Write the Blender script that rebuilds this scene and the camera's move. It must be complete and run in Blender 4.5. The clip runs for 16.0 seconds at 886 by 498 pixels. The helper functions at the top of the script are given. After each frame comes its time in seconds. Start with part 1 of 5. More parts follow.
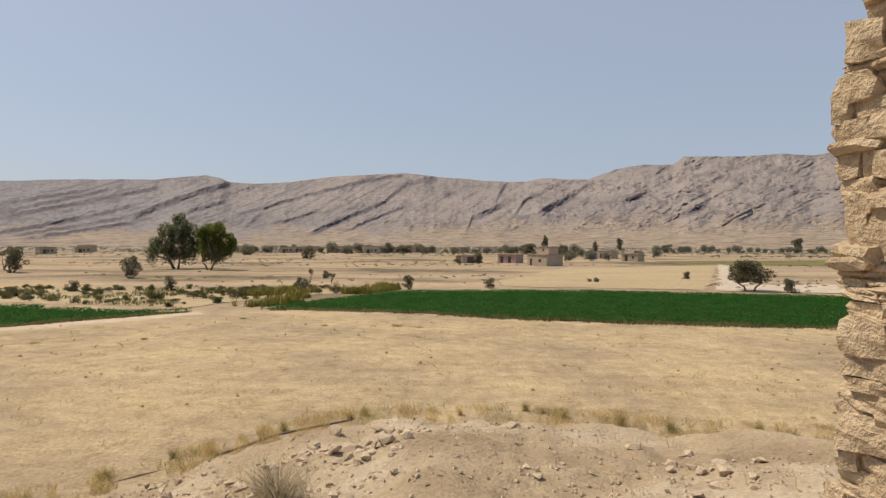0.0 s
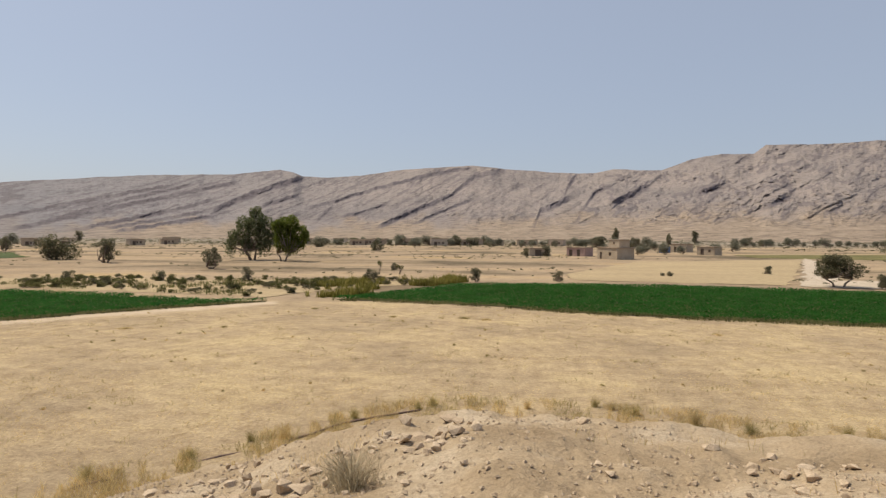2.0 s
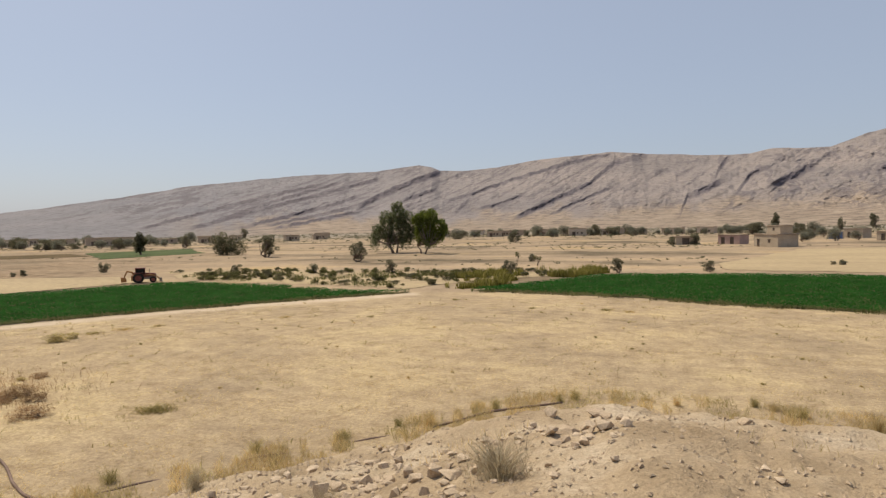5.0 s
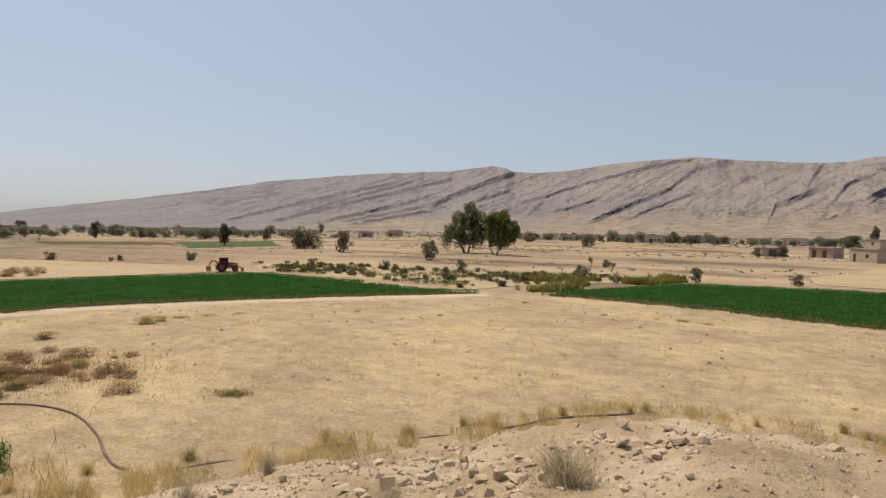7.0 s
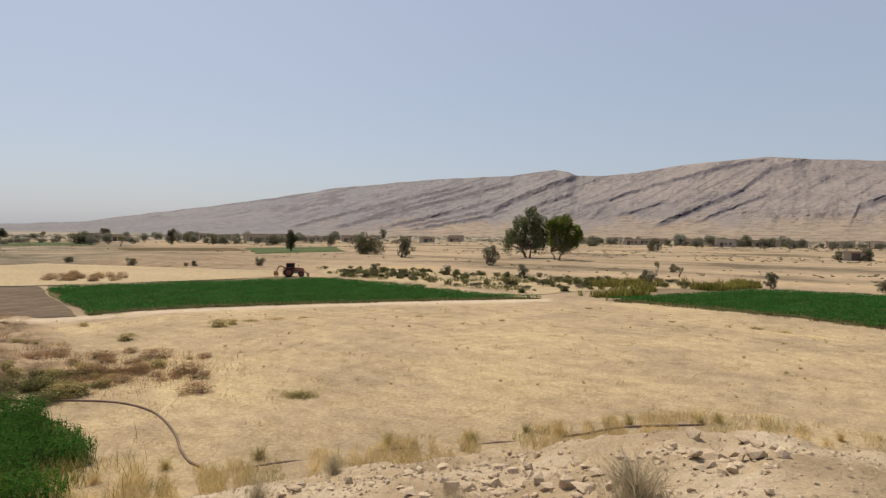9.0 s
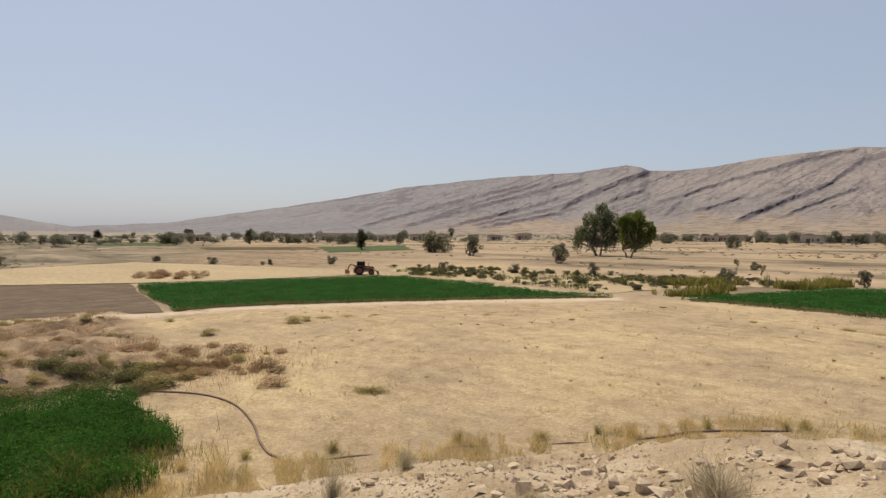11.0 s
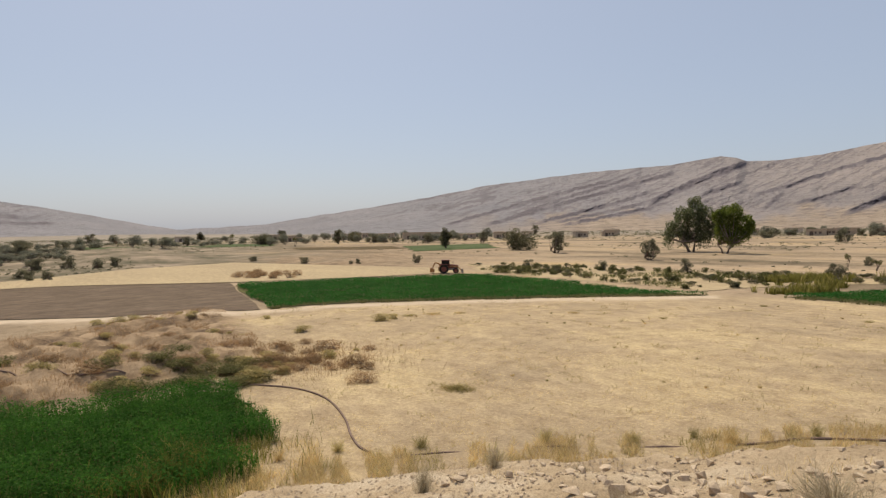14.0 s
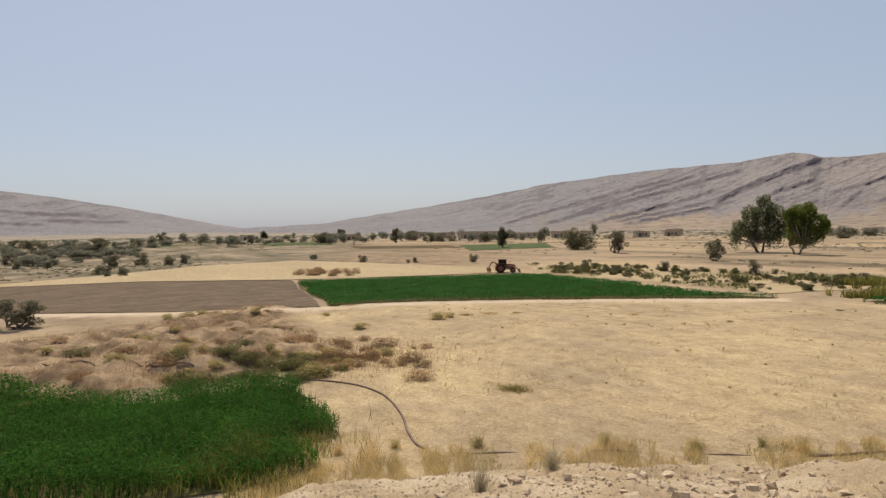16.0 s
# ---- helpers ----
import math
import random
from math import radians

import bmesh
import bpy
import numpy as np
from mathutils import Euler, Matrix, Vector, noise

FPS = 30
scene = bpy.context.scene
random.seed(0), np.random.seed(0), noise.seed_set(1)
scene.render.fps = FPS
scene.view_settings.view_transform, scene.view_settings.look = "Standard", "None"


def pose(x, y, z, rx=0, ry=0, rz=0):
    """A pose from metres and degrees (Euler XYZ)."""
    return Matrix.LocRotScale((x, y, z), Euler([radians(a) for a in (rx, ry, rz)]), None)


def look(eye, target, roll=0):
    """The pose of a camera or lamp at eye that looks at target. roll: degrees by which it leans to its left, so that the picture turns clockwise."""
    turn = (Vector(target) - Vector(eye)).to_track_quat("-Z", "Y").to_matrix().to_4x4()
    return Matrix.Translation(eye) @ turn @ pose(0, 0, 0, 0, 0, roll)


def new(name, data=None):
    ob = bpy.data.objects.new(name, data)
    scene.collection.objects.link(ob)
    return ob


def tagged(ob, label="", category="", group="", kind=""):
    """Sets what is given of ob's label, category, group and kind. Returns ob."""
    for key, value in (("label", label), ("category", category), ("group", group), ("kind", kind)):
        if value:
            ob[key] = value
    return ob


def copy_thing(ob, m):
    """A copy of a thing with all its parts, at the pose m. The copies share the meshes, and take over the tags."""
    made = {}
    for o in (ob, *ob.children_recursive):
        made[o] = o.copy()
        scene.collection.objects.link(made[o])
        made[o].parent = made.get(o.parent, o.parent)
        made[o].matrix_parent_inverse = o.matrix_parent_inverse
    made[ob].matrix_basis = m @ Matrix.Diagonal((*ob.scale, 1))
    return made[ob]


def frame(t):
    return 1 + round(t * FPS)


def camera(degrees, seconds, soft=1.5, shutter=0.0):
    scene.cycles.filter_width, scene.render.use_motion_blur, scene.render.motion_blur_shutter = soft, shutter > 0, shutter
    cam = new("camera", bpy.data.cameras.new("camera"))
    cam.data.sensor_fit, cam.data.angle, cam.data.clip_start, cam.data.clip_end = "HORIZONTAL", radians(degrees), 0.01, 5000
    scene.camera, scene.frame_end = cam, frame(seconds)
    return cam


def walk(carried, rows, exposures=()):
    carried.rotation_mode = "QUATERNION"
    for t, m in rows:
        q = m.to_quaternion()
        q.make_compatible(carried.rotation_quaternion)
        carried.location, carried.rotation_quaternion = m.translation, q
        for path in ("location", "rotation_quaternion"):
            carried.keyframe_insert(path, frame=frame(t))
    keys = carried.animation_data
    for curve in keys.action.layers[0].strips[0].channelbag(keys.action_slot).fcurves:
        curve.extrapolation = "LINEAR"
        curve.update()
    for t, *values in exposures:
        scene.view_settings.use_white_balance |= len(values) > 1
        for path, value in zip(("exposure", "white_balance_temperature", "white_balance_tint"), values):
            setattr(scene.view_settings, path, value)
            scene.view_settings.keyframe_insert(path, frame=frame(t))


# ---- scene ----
cam = camera(71.77, 16.0, soft=1.35)
# seconds, yaw, pitch, roll; the camera is held at arm's length by someone who turns on the spot
PATH = [
    (0.0, 0.00, -0.84, -0.24),
    (0.5, 1.87, -1.39, -1.45),
    (1.0, 3.80, -0.88, -1.47),
    (1.5, 4.60, 0.10, -0.96),
    (2.0, 6.28, -1.56, -0.30),
    (2.5, 7.78, -1.73, -0.38),
    (3.0, 9.97, -1.50, -0.86),
    (3.5, 12.31, -2.16, -0.33),
    (4.0, 14.75, -2.61, 0.47),
    (6.5, 24.20, -1.82, -0.22),
    (7.0, 25.74, -2.22, -0.92),
    (7.5, 27.25, -2.40, -1.26),
    (8.0, 29.48, -2.20, -1.30),
    (8.5, 30.46, -1.99, -1.05),
    (9.0, 31.42, -1.82, -0.51),
    (9.5, 32.92, -1.76, 0.08),
    (12.0, 39.87, -2.15, -0.19),
    (12.5, 40.70, -2.11, 0.18),
    (13.0, 42.59, -2.18, 0.71),
    (13.5, 44.05, -2.25, 0.99),
    (14.0, 45.54, -2.13, 0.91),
    (14.5, 46.50, -2.11, 0.87),
    (15.0, 47.94, -1.95, 0.94),
    (15.5, 49.45, -1.92, 1.00),
    (16.0, 50.84, -2.13, 0.81),
]
ARM, EYE = 0.3, 8.0
walk(cam, [(t, pose(-ARM * math.sin(radians(w)), ARM * (math.cos(radians(w)) - 1), EYE, 90 + p, r, w)) for t, w, p, r in PATH])

# ---------------------------------------------------------------- light
SUN_AZ, SUN_EL = 64.0, 57.0          # degrees counter-clockwise from +y, degrees above the horizon
world = bpy.data.worlds.new("sky")
scene.world = world
world.use_nodes = True
wn = world.node_tree.nodes
sky = wn.new("ShaderNodeTexSky")
sky.sky_type = "NISHITA"
sky.sun_disc = False
sky.sun_elevation = radians(SUN_EL)
sky.sun_rotation = radians(-SUN_AZ)
sky.altitude = 300
sky.air_density, sky.dust_density, sky.ozone_density = 1.0, 2.1, 1.2
wn["Background"].inputs["Strength"].default_value = 0.103
haze = wn.new("ShaderNodeMix")            # dust in the air greys the whole sky evenly
haze.data_type = "RGBA"
haze.inputs[0].default_value = 0.60
haze.inputs[7].default_value = (4.5, 4.98, 6.0, 1)
world.node_tree.links.new(sky.outputs[0], haze.inputs[6])
world.node_tree.links.new(haze.outputs[2], wn["Background"].inputs["Color"])
lamp = bpy.data.lights.new("sun", "SUN")
lamp.energy, lamp.angle, lamp.color = 4.3, radians(0.6), (1.0, 0.885, 0.68)
toward = Vector((-math.sin(radians(SUN_AZ)) * math.cos(radians(SUN_EL)), math.cos(radians(SUN_AZ)) * math.cos(radians(SUN_EL)), math.sin(radians(SUN_EL))))
new("sun", lamp).matrix_world = look(toward * 50, (0, 0, 0))
scene.view_settings.exposure = 0.0

# ---------------------------------------------------------------- materials
def shader(name, rough=0.9):
    m = bpy.data.materials.new(name)
    m.use_nodes = True
    b = m.node_tree.nodes["Principled BSDF"]
    b.inputs["Roughness"].default_value = rough
    b.inputs["Specular IOR Level"].default_value = 0.06 if rough > 0.7 else 0.4
    return m, m.node_tree.nodes, m.node_tree.links, b


def place_of(nt):
    return nt.nodes.new("ShaderNodeNewGeometry").outputs["Position"]


def grain(nt, scale, detail=4.0, rough=0.6, stretch=None, turn=0.0, vector=None):
    """A noise over the world, scale per metre, stretched along an axis if asked; gives its value."""
    v = vector or place_of(nt)
    if stretch or turn:
        mp = nt.nodes.new("ShaderNodeMapping")
        mp.inputs["Scale"].default_value = stretch or (1, 1, 1)
        mp.inputs["Rotation"].default_value = (0, 0, radians(turn))
        nt.links.new(v, mp.inputs["Vector"])
        v = mp.outputs["Vector"]
    n = nt.nodes.new("ShaderNodeTexNoise")
    n.inputs["Scale"].default_value, n.inputs["Detail"].default_value, n.inputs["Roughness"].default_value = scale, detail, rough
    nt.links.new(v, n.inputs["Vector"])
    return n.outputs["Fac"]


def ramp(nt, value, stops):
    r = nt.nodes.new("ShaderNodeValToRGB")
    while len(r.color_ramp.elements) < len(stops):
        r.color_ramp.elements.new(0.5)
    for e, (at, c) in zip(r.color_ramp.elements, stops):
        e.position, e.color = at, (*c, 1) if len(c) == 3 else c
    nt.links.new(value, r.inputs["Fac"])
    return r.outputs["Color"]


def blend(nt, factor, a, b, mode="MIX"):
    m = nt.nodes.new("ShaderNodeMix")
    m.data_type, m.blend_type = "RGBA", mode
    for k, v in ((0, factor), (6, a), (7, b)):
        if isinstance(v, (int, float)):
            m.inputs[k].default_value = v
        elif isinstance(v, tuple):
            m.inputs[k].default_value = (*v, 1)
        else:
            nt.links.new(v, m.inputs[k])
    return m.outputs[2]


def bumped(nt, bsdf, height, strength, distance):
    b = nt.nodes.new("ShaderNodeBump")
    b.inputs["Strength"].default_value, b.inputs["Distance"].default_value = strength, distance
    nt.links.new(height, b.inputs["Height"])
    nt.links.new(b.outputs["Normal"], bsdf.inputs["Normal"])


def mixed(name, scale, dark, light, rough=0.9, fine=None, bump=0.3, depth=0.02, stretch=None, turn=0.0, spread=0.25):
    """A surface that varies between two colours at a coarse and a fine scale."""
    m, n, l, b = shader(name, rough)
    nt = m.node_tree
    big = grain(nt, scale, 5, 0.6, stretch, turn)
    col = ramp(nt, big, [(0.5 - spread, dark), (0.5 + spread, light)])
    f = grain(nt, fine or scale * 14, 4, 0.7, stretch, turn)
    tone = ramp(nt, f, [(0.3, (0.72, 0.72, 0.72)), (0.7, (1.22, 1.22, 1.22))])
    l.new(blend(nt, 1.0, col, tone, "MULTIPLY"), b.inputs["Base Color"])
    if bump:
        bumped(nt, b, f, bump, depth)
    return m


def foliage_mat(name, dark, light, dry=None, thin=0.45):
    """Leaves: each leaf its own shade, a little light through them."""
    m, n, l, b = shader(name, 0.85)
    b.inputs["Specular IOR Level"].default_value = 0.1
    nt = m.node_tree
    isl = n.new("ShaderNodeNewGeometry").outputs["Random Per Island"]
    stops = [(0.0, dark), (0.75, light)]
    if dry:
        stops.append((0.97, dry))
    col = ramp(nt, isl, stops)
    col = blend(nt, 0.8, col, ramp(nt, grain(nt, 0.45, 5, 0.65), [(0.35, (0.6, 0.62, 0.6)), (0.65, (1.22, 1.2, 1.15))]), "MULTIPLY")
    l.new(col, b.inputs["Base Color"])
    tr = n.new("ShaderNodeBsdfTranslucent")
    l.new(col, tr.inputs["Color"])
    mx = n.new("ShaderNodeMixShader")
    mx.inputs[0].default_value = thin
    l.new(b.outputs[0], mx.inputs[1]), l.new(tr.outputs[0], mx.inputs[2])
    l.new(mx.outputs[0], n["Material Output"].inputs["Surface"])
    return m


def ground_mat():
    m, n, l, b = shader("dry_ground", 0.95)
    nt = m.node_tree

    def attr(k):
        a = n.new("ShaderNodeAttribute")
        a.attribute_name = k
        return a.outputs["Fac"]

    # stubble: straw on pale earth, in long faint passes of the harvester
    patch = grain(nt, 0.085, 7, 0.66)
    straw = ramp(nt, patch, [(0.38, (0.355, 0.28, 0.195)), (0.5, (0.44, 0.346, 0.232)), (0.62, (0.505, 0.402, 0.254))])
    streak = grain(nt, 0.55, 5, 0.7, (0.4, 1.0, 1.0), 25)
    straw = blend(nt, 0.45, straw, ramp(nt, streak, [(0.35, (0.74, 0.71, 0.70)), (0.62, (1.14, 1.14, 1.10))]), "MULTIPLY")
    litter = grain(nt, 5, 6, 0.8)
    straw = blend(nt, 0.75, straw, ramp(nt, litter, [(0.32, (0.55, 0.51, 0.48)), (0.68, (1.3, 1.28, 1.22))]), "MULTIPLY")
    mid = grain(nt, 0.9, 7, 0.8)
    straw = blend(nt, 0.75, straw, ramp(nt, mid, [(0.36, (0.72, 0.68, 0.64)), (0.5, (1.0, 1.0, 1.0)), (0.64, (1.16, 1.16, 1.12))]), "MULTIPLY")
    ring = n.new("ShaderNodeTexWave")          # faint curved passes of the machines
    ring.wave_type, ring.rings_direction = "RINGS", "Z"
    ring.inputs["Scale"].default_value, ring.inputs["Distortion"].default_value, ring.inputs["Detail"].default_value, ring.inputs["Detail Scale"].default_value = 0.22, 5.0, 4.0, 0.35
    shift = n.new("ShaderNodeMapping")
    shift.inputs["Location"].default_value = (14, -36, 0)
    l.new(place_of(nt), shift.inputs["Vector"]), l.new(shift.outputs[0], ring.inputs["Vector"])
    straw = blend(nt, 0.22, straw, ramp(nt, ring.outputs["Fac"], [(0.1, (0.84, 0.82, 0.80)), (0.6, (1.08, 1.08, 1.06))]), "MULTIPLY")
    # far plain: pale tan soil with gold stretches and grey-brown scrub ground
    far = grain(nt, 0.022, 6, 0.62, (1.0, 1.6, 1.0))
    plain = ramp(nt, far, [(0.38, (0.165, 0.13, 0.09)), (0.46, (0.305, 0.232, 0.16)), (0.56, (0.375, 0.285, 0.195)), (0.66, (0.41, 0.30, 0.165))])
    scrub = grain(nt, 0.5, 6, 0.75)
    plain = blend(nt, 0.7, plain, ramp(nt, scrub, [(0.32, (0.5, 0.47, 0.42)), (0.5, (1.0, 1.0, 1.0)), (0.7, (1.15, 1.14, 1.1))]), "MULTIPLY")
    strips = grain(nt, 0.05, 5, 0.65, (0.22, 1.0, 1.0), -35)
    plain = blend(nt, 0.75, plain, ramp(nt, strips, [(0.36, (0.62, 0.62, 0.58)), (0.5, (1.0, 1.0, 1.0)), (0.66, (1.18, 1.15, 1.08))]), "MULTIPLY")
    # far off, scrub soil greyed by haze painted into its colour
    steppe_haze = ramp(nt, grain(nt, 0.02, 7, 0.75), [(0.36, (0.15, 0.135, 0.105)), (0.48, (0.265, 0.225, 0.18)), (0.62, (0.345, 0.285, 0.225))])
    plain = blend(nt, attr("steppe_haze"), plain, steppe_haze)
    col = blend(nt, attr("plain"), straw, plain)
    # eroded bank: grey-brown silt
    bank = ramp(nt, grain(nt, 0.35, 6, 0.7), [(0.38, (0.11, 0.075, 0.05)), (0.5, (0.235, 0.165, 0.105)), (0.62, (0.37, 0.27, 0.175))])
    col = blend(nt, attr("bank"), col, bank)
    wadi = ramp(nt, grain(nt, 0.07, 6, 0.68), [(0.36, (0.085, 0.08, 0.05)), (0.5, (0.19, 0.155, 0.11)), (0.64, (0.33, 0.26, 0.19))])
    col = blend(nt, attr("wadi"), col, wadi)
    # mound: dusty pinkish earth with pale lime patches and grit
    dust = ramp(nt, grain(nt, 0.55, 6, 0.62), [(0.34, (0.32, 0.24, 0.155)), (0.5, (0.435, 0.335, 0.225)), (0.64, (0.53, 0.43, 0.315))])
    grit = grain(nt, 22, 5, 0.8)
    dust = blend(nt, 0.65, dust, ramp(nt, grit, [(0.3, (0.55, 0.52, 0.5)), (0.55, (1.0, 1.0, 1.0)), (0.75, (1.3, 1.28, 1.25))]), "MULTIPLY")
    col = blend(nt, attr("mound"), col, dust)
    # track: bare pale earth
    track = ramp(nt, grain(nt, 0.8, 5, 0.65), [(0.3, (0.46, 0.36, 0.26)), (0.7, (0.58, 0.47, 0.35))])
    col = blend(nt, attr("track"), col, track)
    l.new(col, b.inputs["Base Color"])
    mix = n.new("ShaderNodeMath")
    mix.operation = "ADD"
    l.new(litter, mix.inputs[0]), l.new(grain(nt, 1.6, 5, 0.7), mix.inputs[1])
    bumped(nt, b, mix.outputs[0], 0.8, 0.09)
    return m


def rock_face_mat():
    """Bare limestone: pale slopes, darker mauve beds that crop out, shade painted below the scarp lips, tan fans of
    scree at the foot.
    """
    m, n, l, b = shader("limestone_mountain", 0.95)
    nt = m.node_tree

    def attr(k):
        a = n.new("ShaderNodeAttribute")
        a.attribute_name = k
        return a.outputs["Fac"]

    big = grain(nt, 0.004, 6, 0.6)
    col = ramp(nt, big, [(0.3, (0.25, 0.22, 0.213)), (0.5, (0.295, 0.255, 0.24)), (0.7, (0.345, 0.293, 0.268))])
    # lavender tint is distance haze put into the rock colour
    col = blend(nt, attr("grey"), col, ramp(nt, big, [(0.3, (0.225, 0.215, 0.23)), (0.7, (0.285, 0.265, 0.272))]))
    fan = ramp(nt, grain(nt, 0.05, 7, 0.75), [(0.38, (0.235, 0.186, 0.148)), (0.5, (0.36, 0.285, 0.222)), (0.65, (0.43, 0.342, 0.265))])
    col = blend(nt, attr("fan"), col, fan)
    # dark mauve serves the thin beds and the painted shade of the scarps
    bed_shade_tone = ramp(nt, grain(nt, 0.03, 6, 0.7), [(0.35, (0.125, 0.108, 0.122)), (0.65, (0.182, 0.158, 0.166))])
    col = blend(nt, attr("bed_shade"), col, bed_shade_tone)
    blot = grain(nt, 0.045, 8, 0.78, (1, 1, 1.6))
    col = blend(nt, 0.42, col, ramp(nt, blot, [(0.36, (0.55, 0.53, 0.53)), (0.5, (0.98, 0.98, 0.98)), (0.68, (1.22, 1.21, 1.19))]), "MULTIPLY")
    spots = ramp(nt, grain(nt, 0.09, 3, 0.75), [(0.37, (0.48, 0.46, 0.44)), (0.44, (1.0, 1.0, 1.0)), (0.62, (1.0, 1.0, 1.0)), (0.7, (1.25, 1.22, 1.18))])
    col = blend(nt, 0.7, col, spots, "MULTIPLY")
    l.new(col, b.inputs["Base Color"])
    bumped(nt, b, blot, 0.75, 9.0)
    return m


GROUND = ground_mat()
MOUNTAIN = rock_face_mat()
PLOUGHED = mixed("ploughed_soil", 0.4, (0.10, 0.073, 0.052), (0.185, 0.135, 0.096), fine=1.3, bump=1.0, depth=0.3, stretch=(1.3, 0.5, 1), turn=15)
GOLD = mixed("mown_straw", 0.12, (0.34, 0.262, 0.165), (0.45, 0.35, 0.212), fine=3, bump=0.3, depth=0.03, stretch=(0.3, 1, 1), turn=15)
CROP = foliage_mat("crop_leaves", (0.028, 0.112, 0.020), (0.038, 0.14, 0.026), thin=0.58)
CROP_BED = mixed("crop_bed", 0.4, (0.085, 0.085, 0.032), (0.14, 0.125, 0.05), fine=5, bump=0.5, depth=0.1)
LUSH = foliage_mat("lush_leaves", (0.03, 0.088, 0.012), (0.058, 0.16, 0.022), (0.09, 0.20, 0.034), thin=0.55)
GUM = foliage_mat("gum_leaves", (0.082, 0.096, 0.05), (0.175, 0.192, 0.10), (0.25, 0.255, 0.14), thin=0.58)
ELM = foliage_mat("bright_leaves", (0.085, 0.112, 0.022), (0.17, 0.205, 0.045), (0.235, 0.265, 0.065), thin=0.6)
SCRUB = foliage_mat("scrub_leaves", (0.085, 0.085, 0.05), (0.165, 0.157, 0.095), (0.24, 0.205, 0.13), thin=0.58)
OLIVE = foliage_mat("olive_leaves", (0.075, 0.08, 0.033), (0.165, 0.165, 0.07), (0.30, 0.25, 0.12), thin=0.62)
STRAW = foliage_mat("dry_grass", (0.50, 0.36, 0.165), (0.68, 0.52, 0.26), (0.74, 0.61, 0.36), thin=0.62)
WEED = foliage_mat("greyish_weed", (0.30, 0.25, 0.11), (0.48, 0.40, 0.18), (0.56, 0.45, 0.23), thin=0.62)
REED = foliage_mat("reed_leaves", (0.13, 0.125, 0.03), (0.25, 0.225, 0.06), (0.36, 0.30, 0.11), thin=0.62)
RUSSET = foliage_mat("russet_brush", (0.24, 0.145, 0.08), (0.39, 0.255, 0.145), (0.46, 0.33, 0.20), thin=0.62)
BARK = mixed("bark", 3, (0.14, 0.10, 0.075), (0.30, 0.24, 0.19), fine=25, bump=0.4)
STONE = mixed("wall_stone", 3.0, (0.44, 0.325, 0.21), (0.62, 0.485, 0.335), fine=11, bump=1.0, depth=0.08)
RUBBLE = mixed("pale_rubble", 3.0, (0.36, 0.27, 0.185), (0.58, 0.465, 0.345), fine=40, bump=0.5, depth=0.006)
MORTAR = mixed("earth_mortar", 4.0, (0.37, 0.265, 0.17), (0.52, 0.395, 0.27), fine=40, bump=0.8, depth=0.02)
MUD = mixed("mud_wall", 0.5, (0.36, 0.29, 0.215), (0.46, 0.38, 0.29), fine=5, bump=0.3, depth=0.03)
PINK_MUD = mixed("pink_plaster", 0.5, (0.36, 0.25, 0.22), (0.46, 0.33, 0.29), fine=5, bump=0.3, depth=0.03)
ROOF = mixed("earth_roof", 0.5, (0.26, 0.20, 0.15), (0.36, 0.28, 0.21), fine=4, bump=0.3, depth=0.03)
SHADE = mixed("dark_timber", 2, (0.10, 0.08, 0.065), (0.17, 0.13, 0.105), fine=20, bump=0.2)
BLUE = mixed("blue_painted_gate", 1, (0.07, 0.12, 0.26), (0.11, 0.18, 0.34), rough=0.5, bump=0.1)
HOSE = mixed("dusty_pipe", 1.5, (0.15, 0.10, 0.08), (0.27, 0.195, 0.16), rough=0.9, fine=20, bump=0.1)
RED = mixed("faded_red_paint", 2, (0.13, 0.03, 0.022), (0.22, 0.06, 0.04), rough=0.5, fine=12, bump=0.1)
ORANGE = mixed("orange_paint", 2, (0.26, 0.115, 0.035), (0.38, 0.19, 0.06), rough=0.5, fine=12, bump=0.1)
TYRE = mixed("tyre_rubber", 3, (0.018, 0.017, 0.016), (0.05, 0.043, 0.036), fine=20, bump=0.3)
STEEL = mixed("dusty_steel", 3, (0.16, 0.13, 0.11), (0.26, 0.22, 0.19), rough=0.6, fine=20, bump=0.1)
LIME = mixed("pale_earth", 0.2, (0.42, 0.34, 0.26), (0.54, 0.46, 0.37), fine=3, bump=0.3, depth=0.03)
OLIVE_STRIP = mixed("olive_weeds", 0.1, (0.11, 0.105, 0.045), (0.22, 0.19, 0.085), fine=1.2, bump=0.5, depth=0.1)
RED_STRIP = mixed("russet_stubble", 0.1, (0.075, 0.055, 0.026), (0.15, 0.105, 0.055), fine=1.2, bump=0.5, depth=0.1)
GREEN_STRIP = mixed("far_green", 0.1, (0.05, 0.072, 0.028), (0.105, 0.125, 0.05), fine=1.2, bump=0.5, depth=0.1)
SAGE = foliage_mat("sage_leaves", (0.11, 0.11, 0.073), (0.215, 0.205, 0.138), (0.30, 0.255, 0.175), thin=0.6)

# ---------------------------------------------------------------- building tools
def mesh_of(name, verts, faces, material, smooth=False):
    me = bpy.data.meshes.new(name)
    me.from_pydata([tuple(v) for v in verts] if not isinstance(verts, np.ndarray) else verts.tolist(), [], faces if not isinstance(faces, np.ndarray) else faces.tolist())
    for mt in material if isinstance(material, (list, tuple)) else (material,):
        me.materials.append(mt)
    if smooth:
        me.polygons.foreach_set("use_smooth", [True] * len(me.polygons))
    me.update()
    return me


def part(name, me, parent, label=""):
    """One mesh object under a thing or a part."""
    ob = new(name, me)
    ob.parent = parent
    if label:
        ob["label"] = label
    return ob


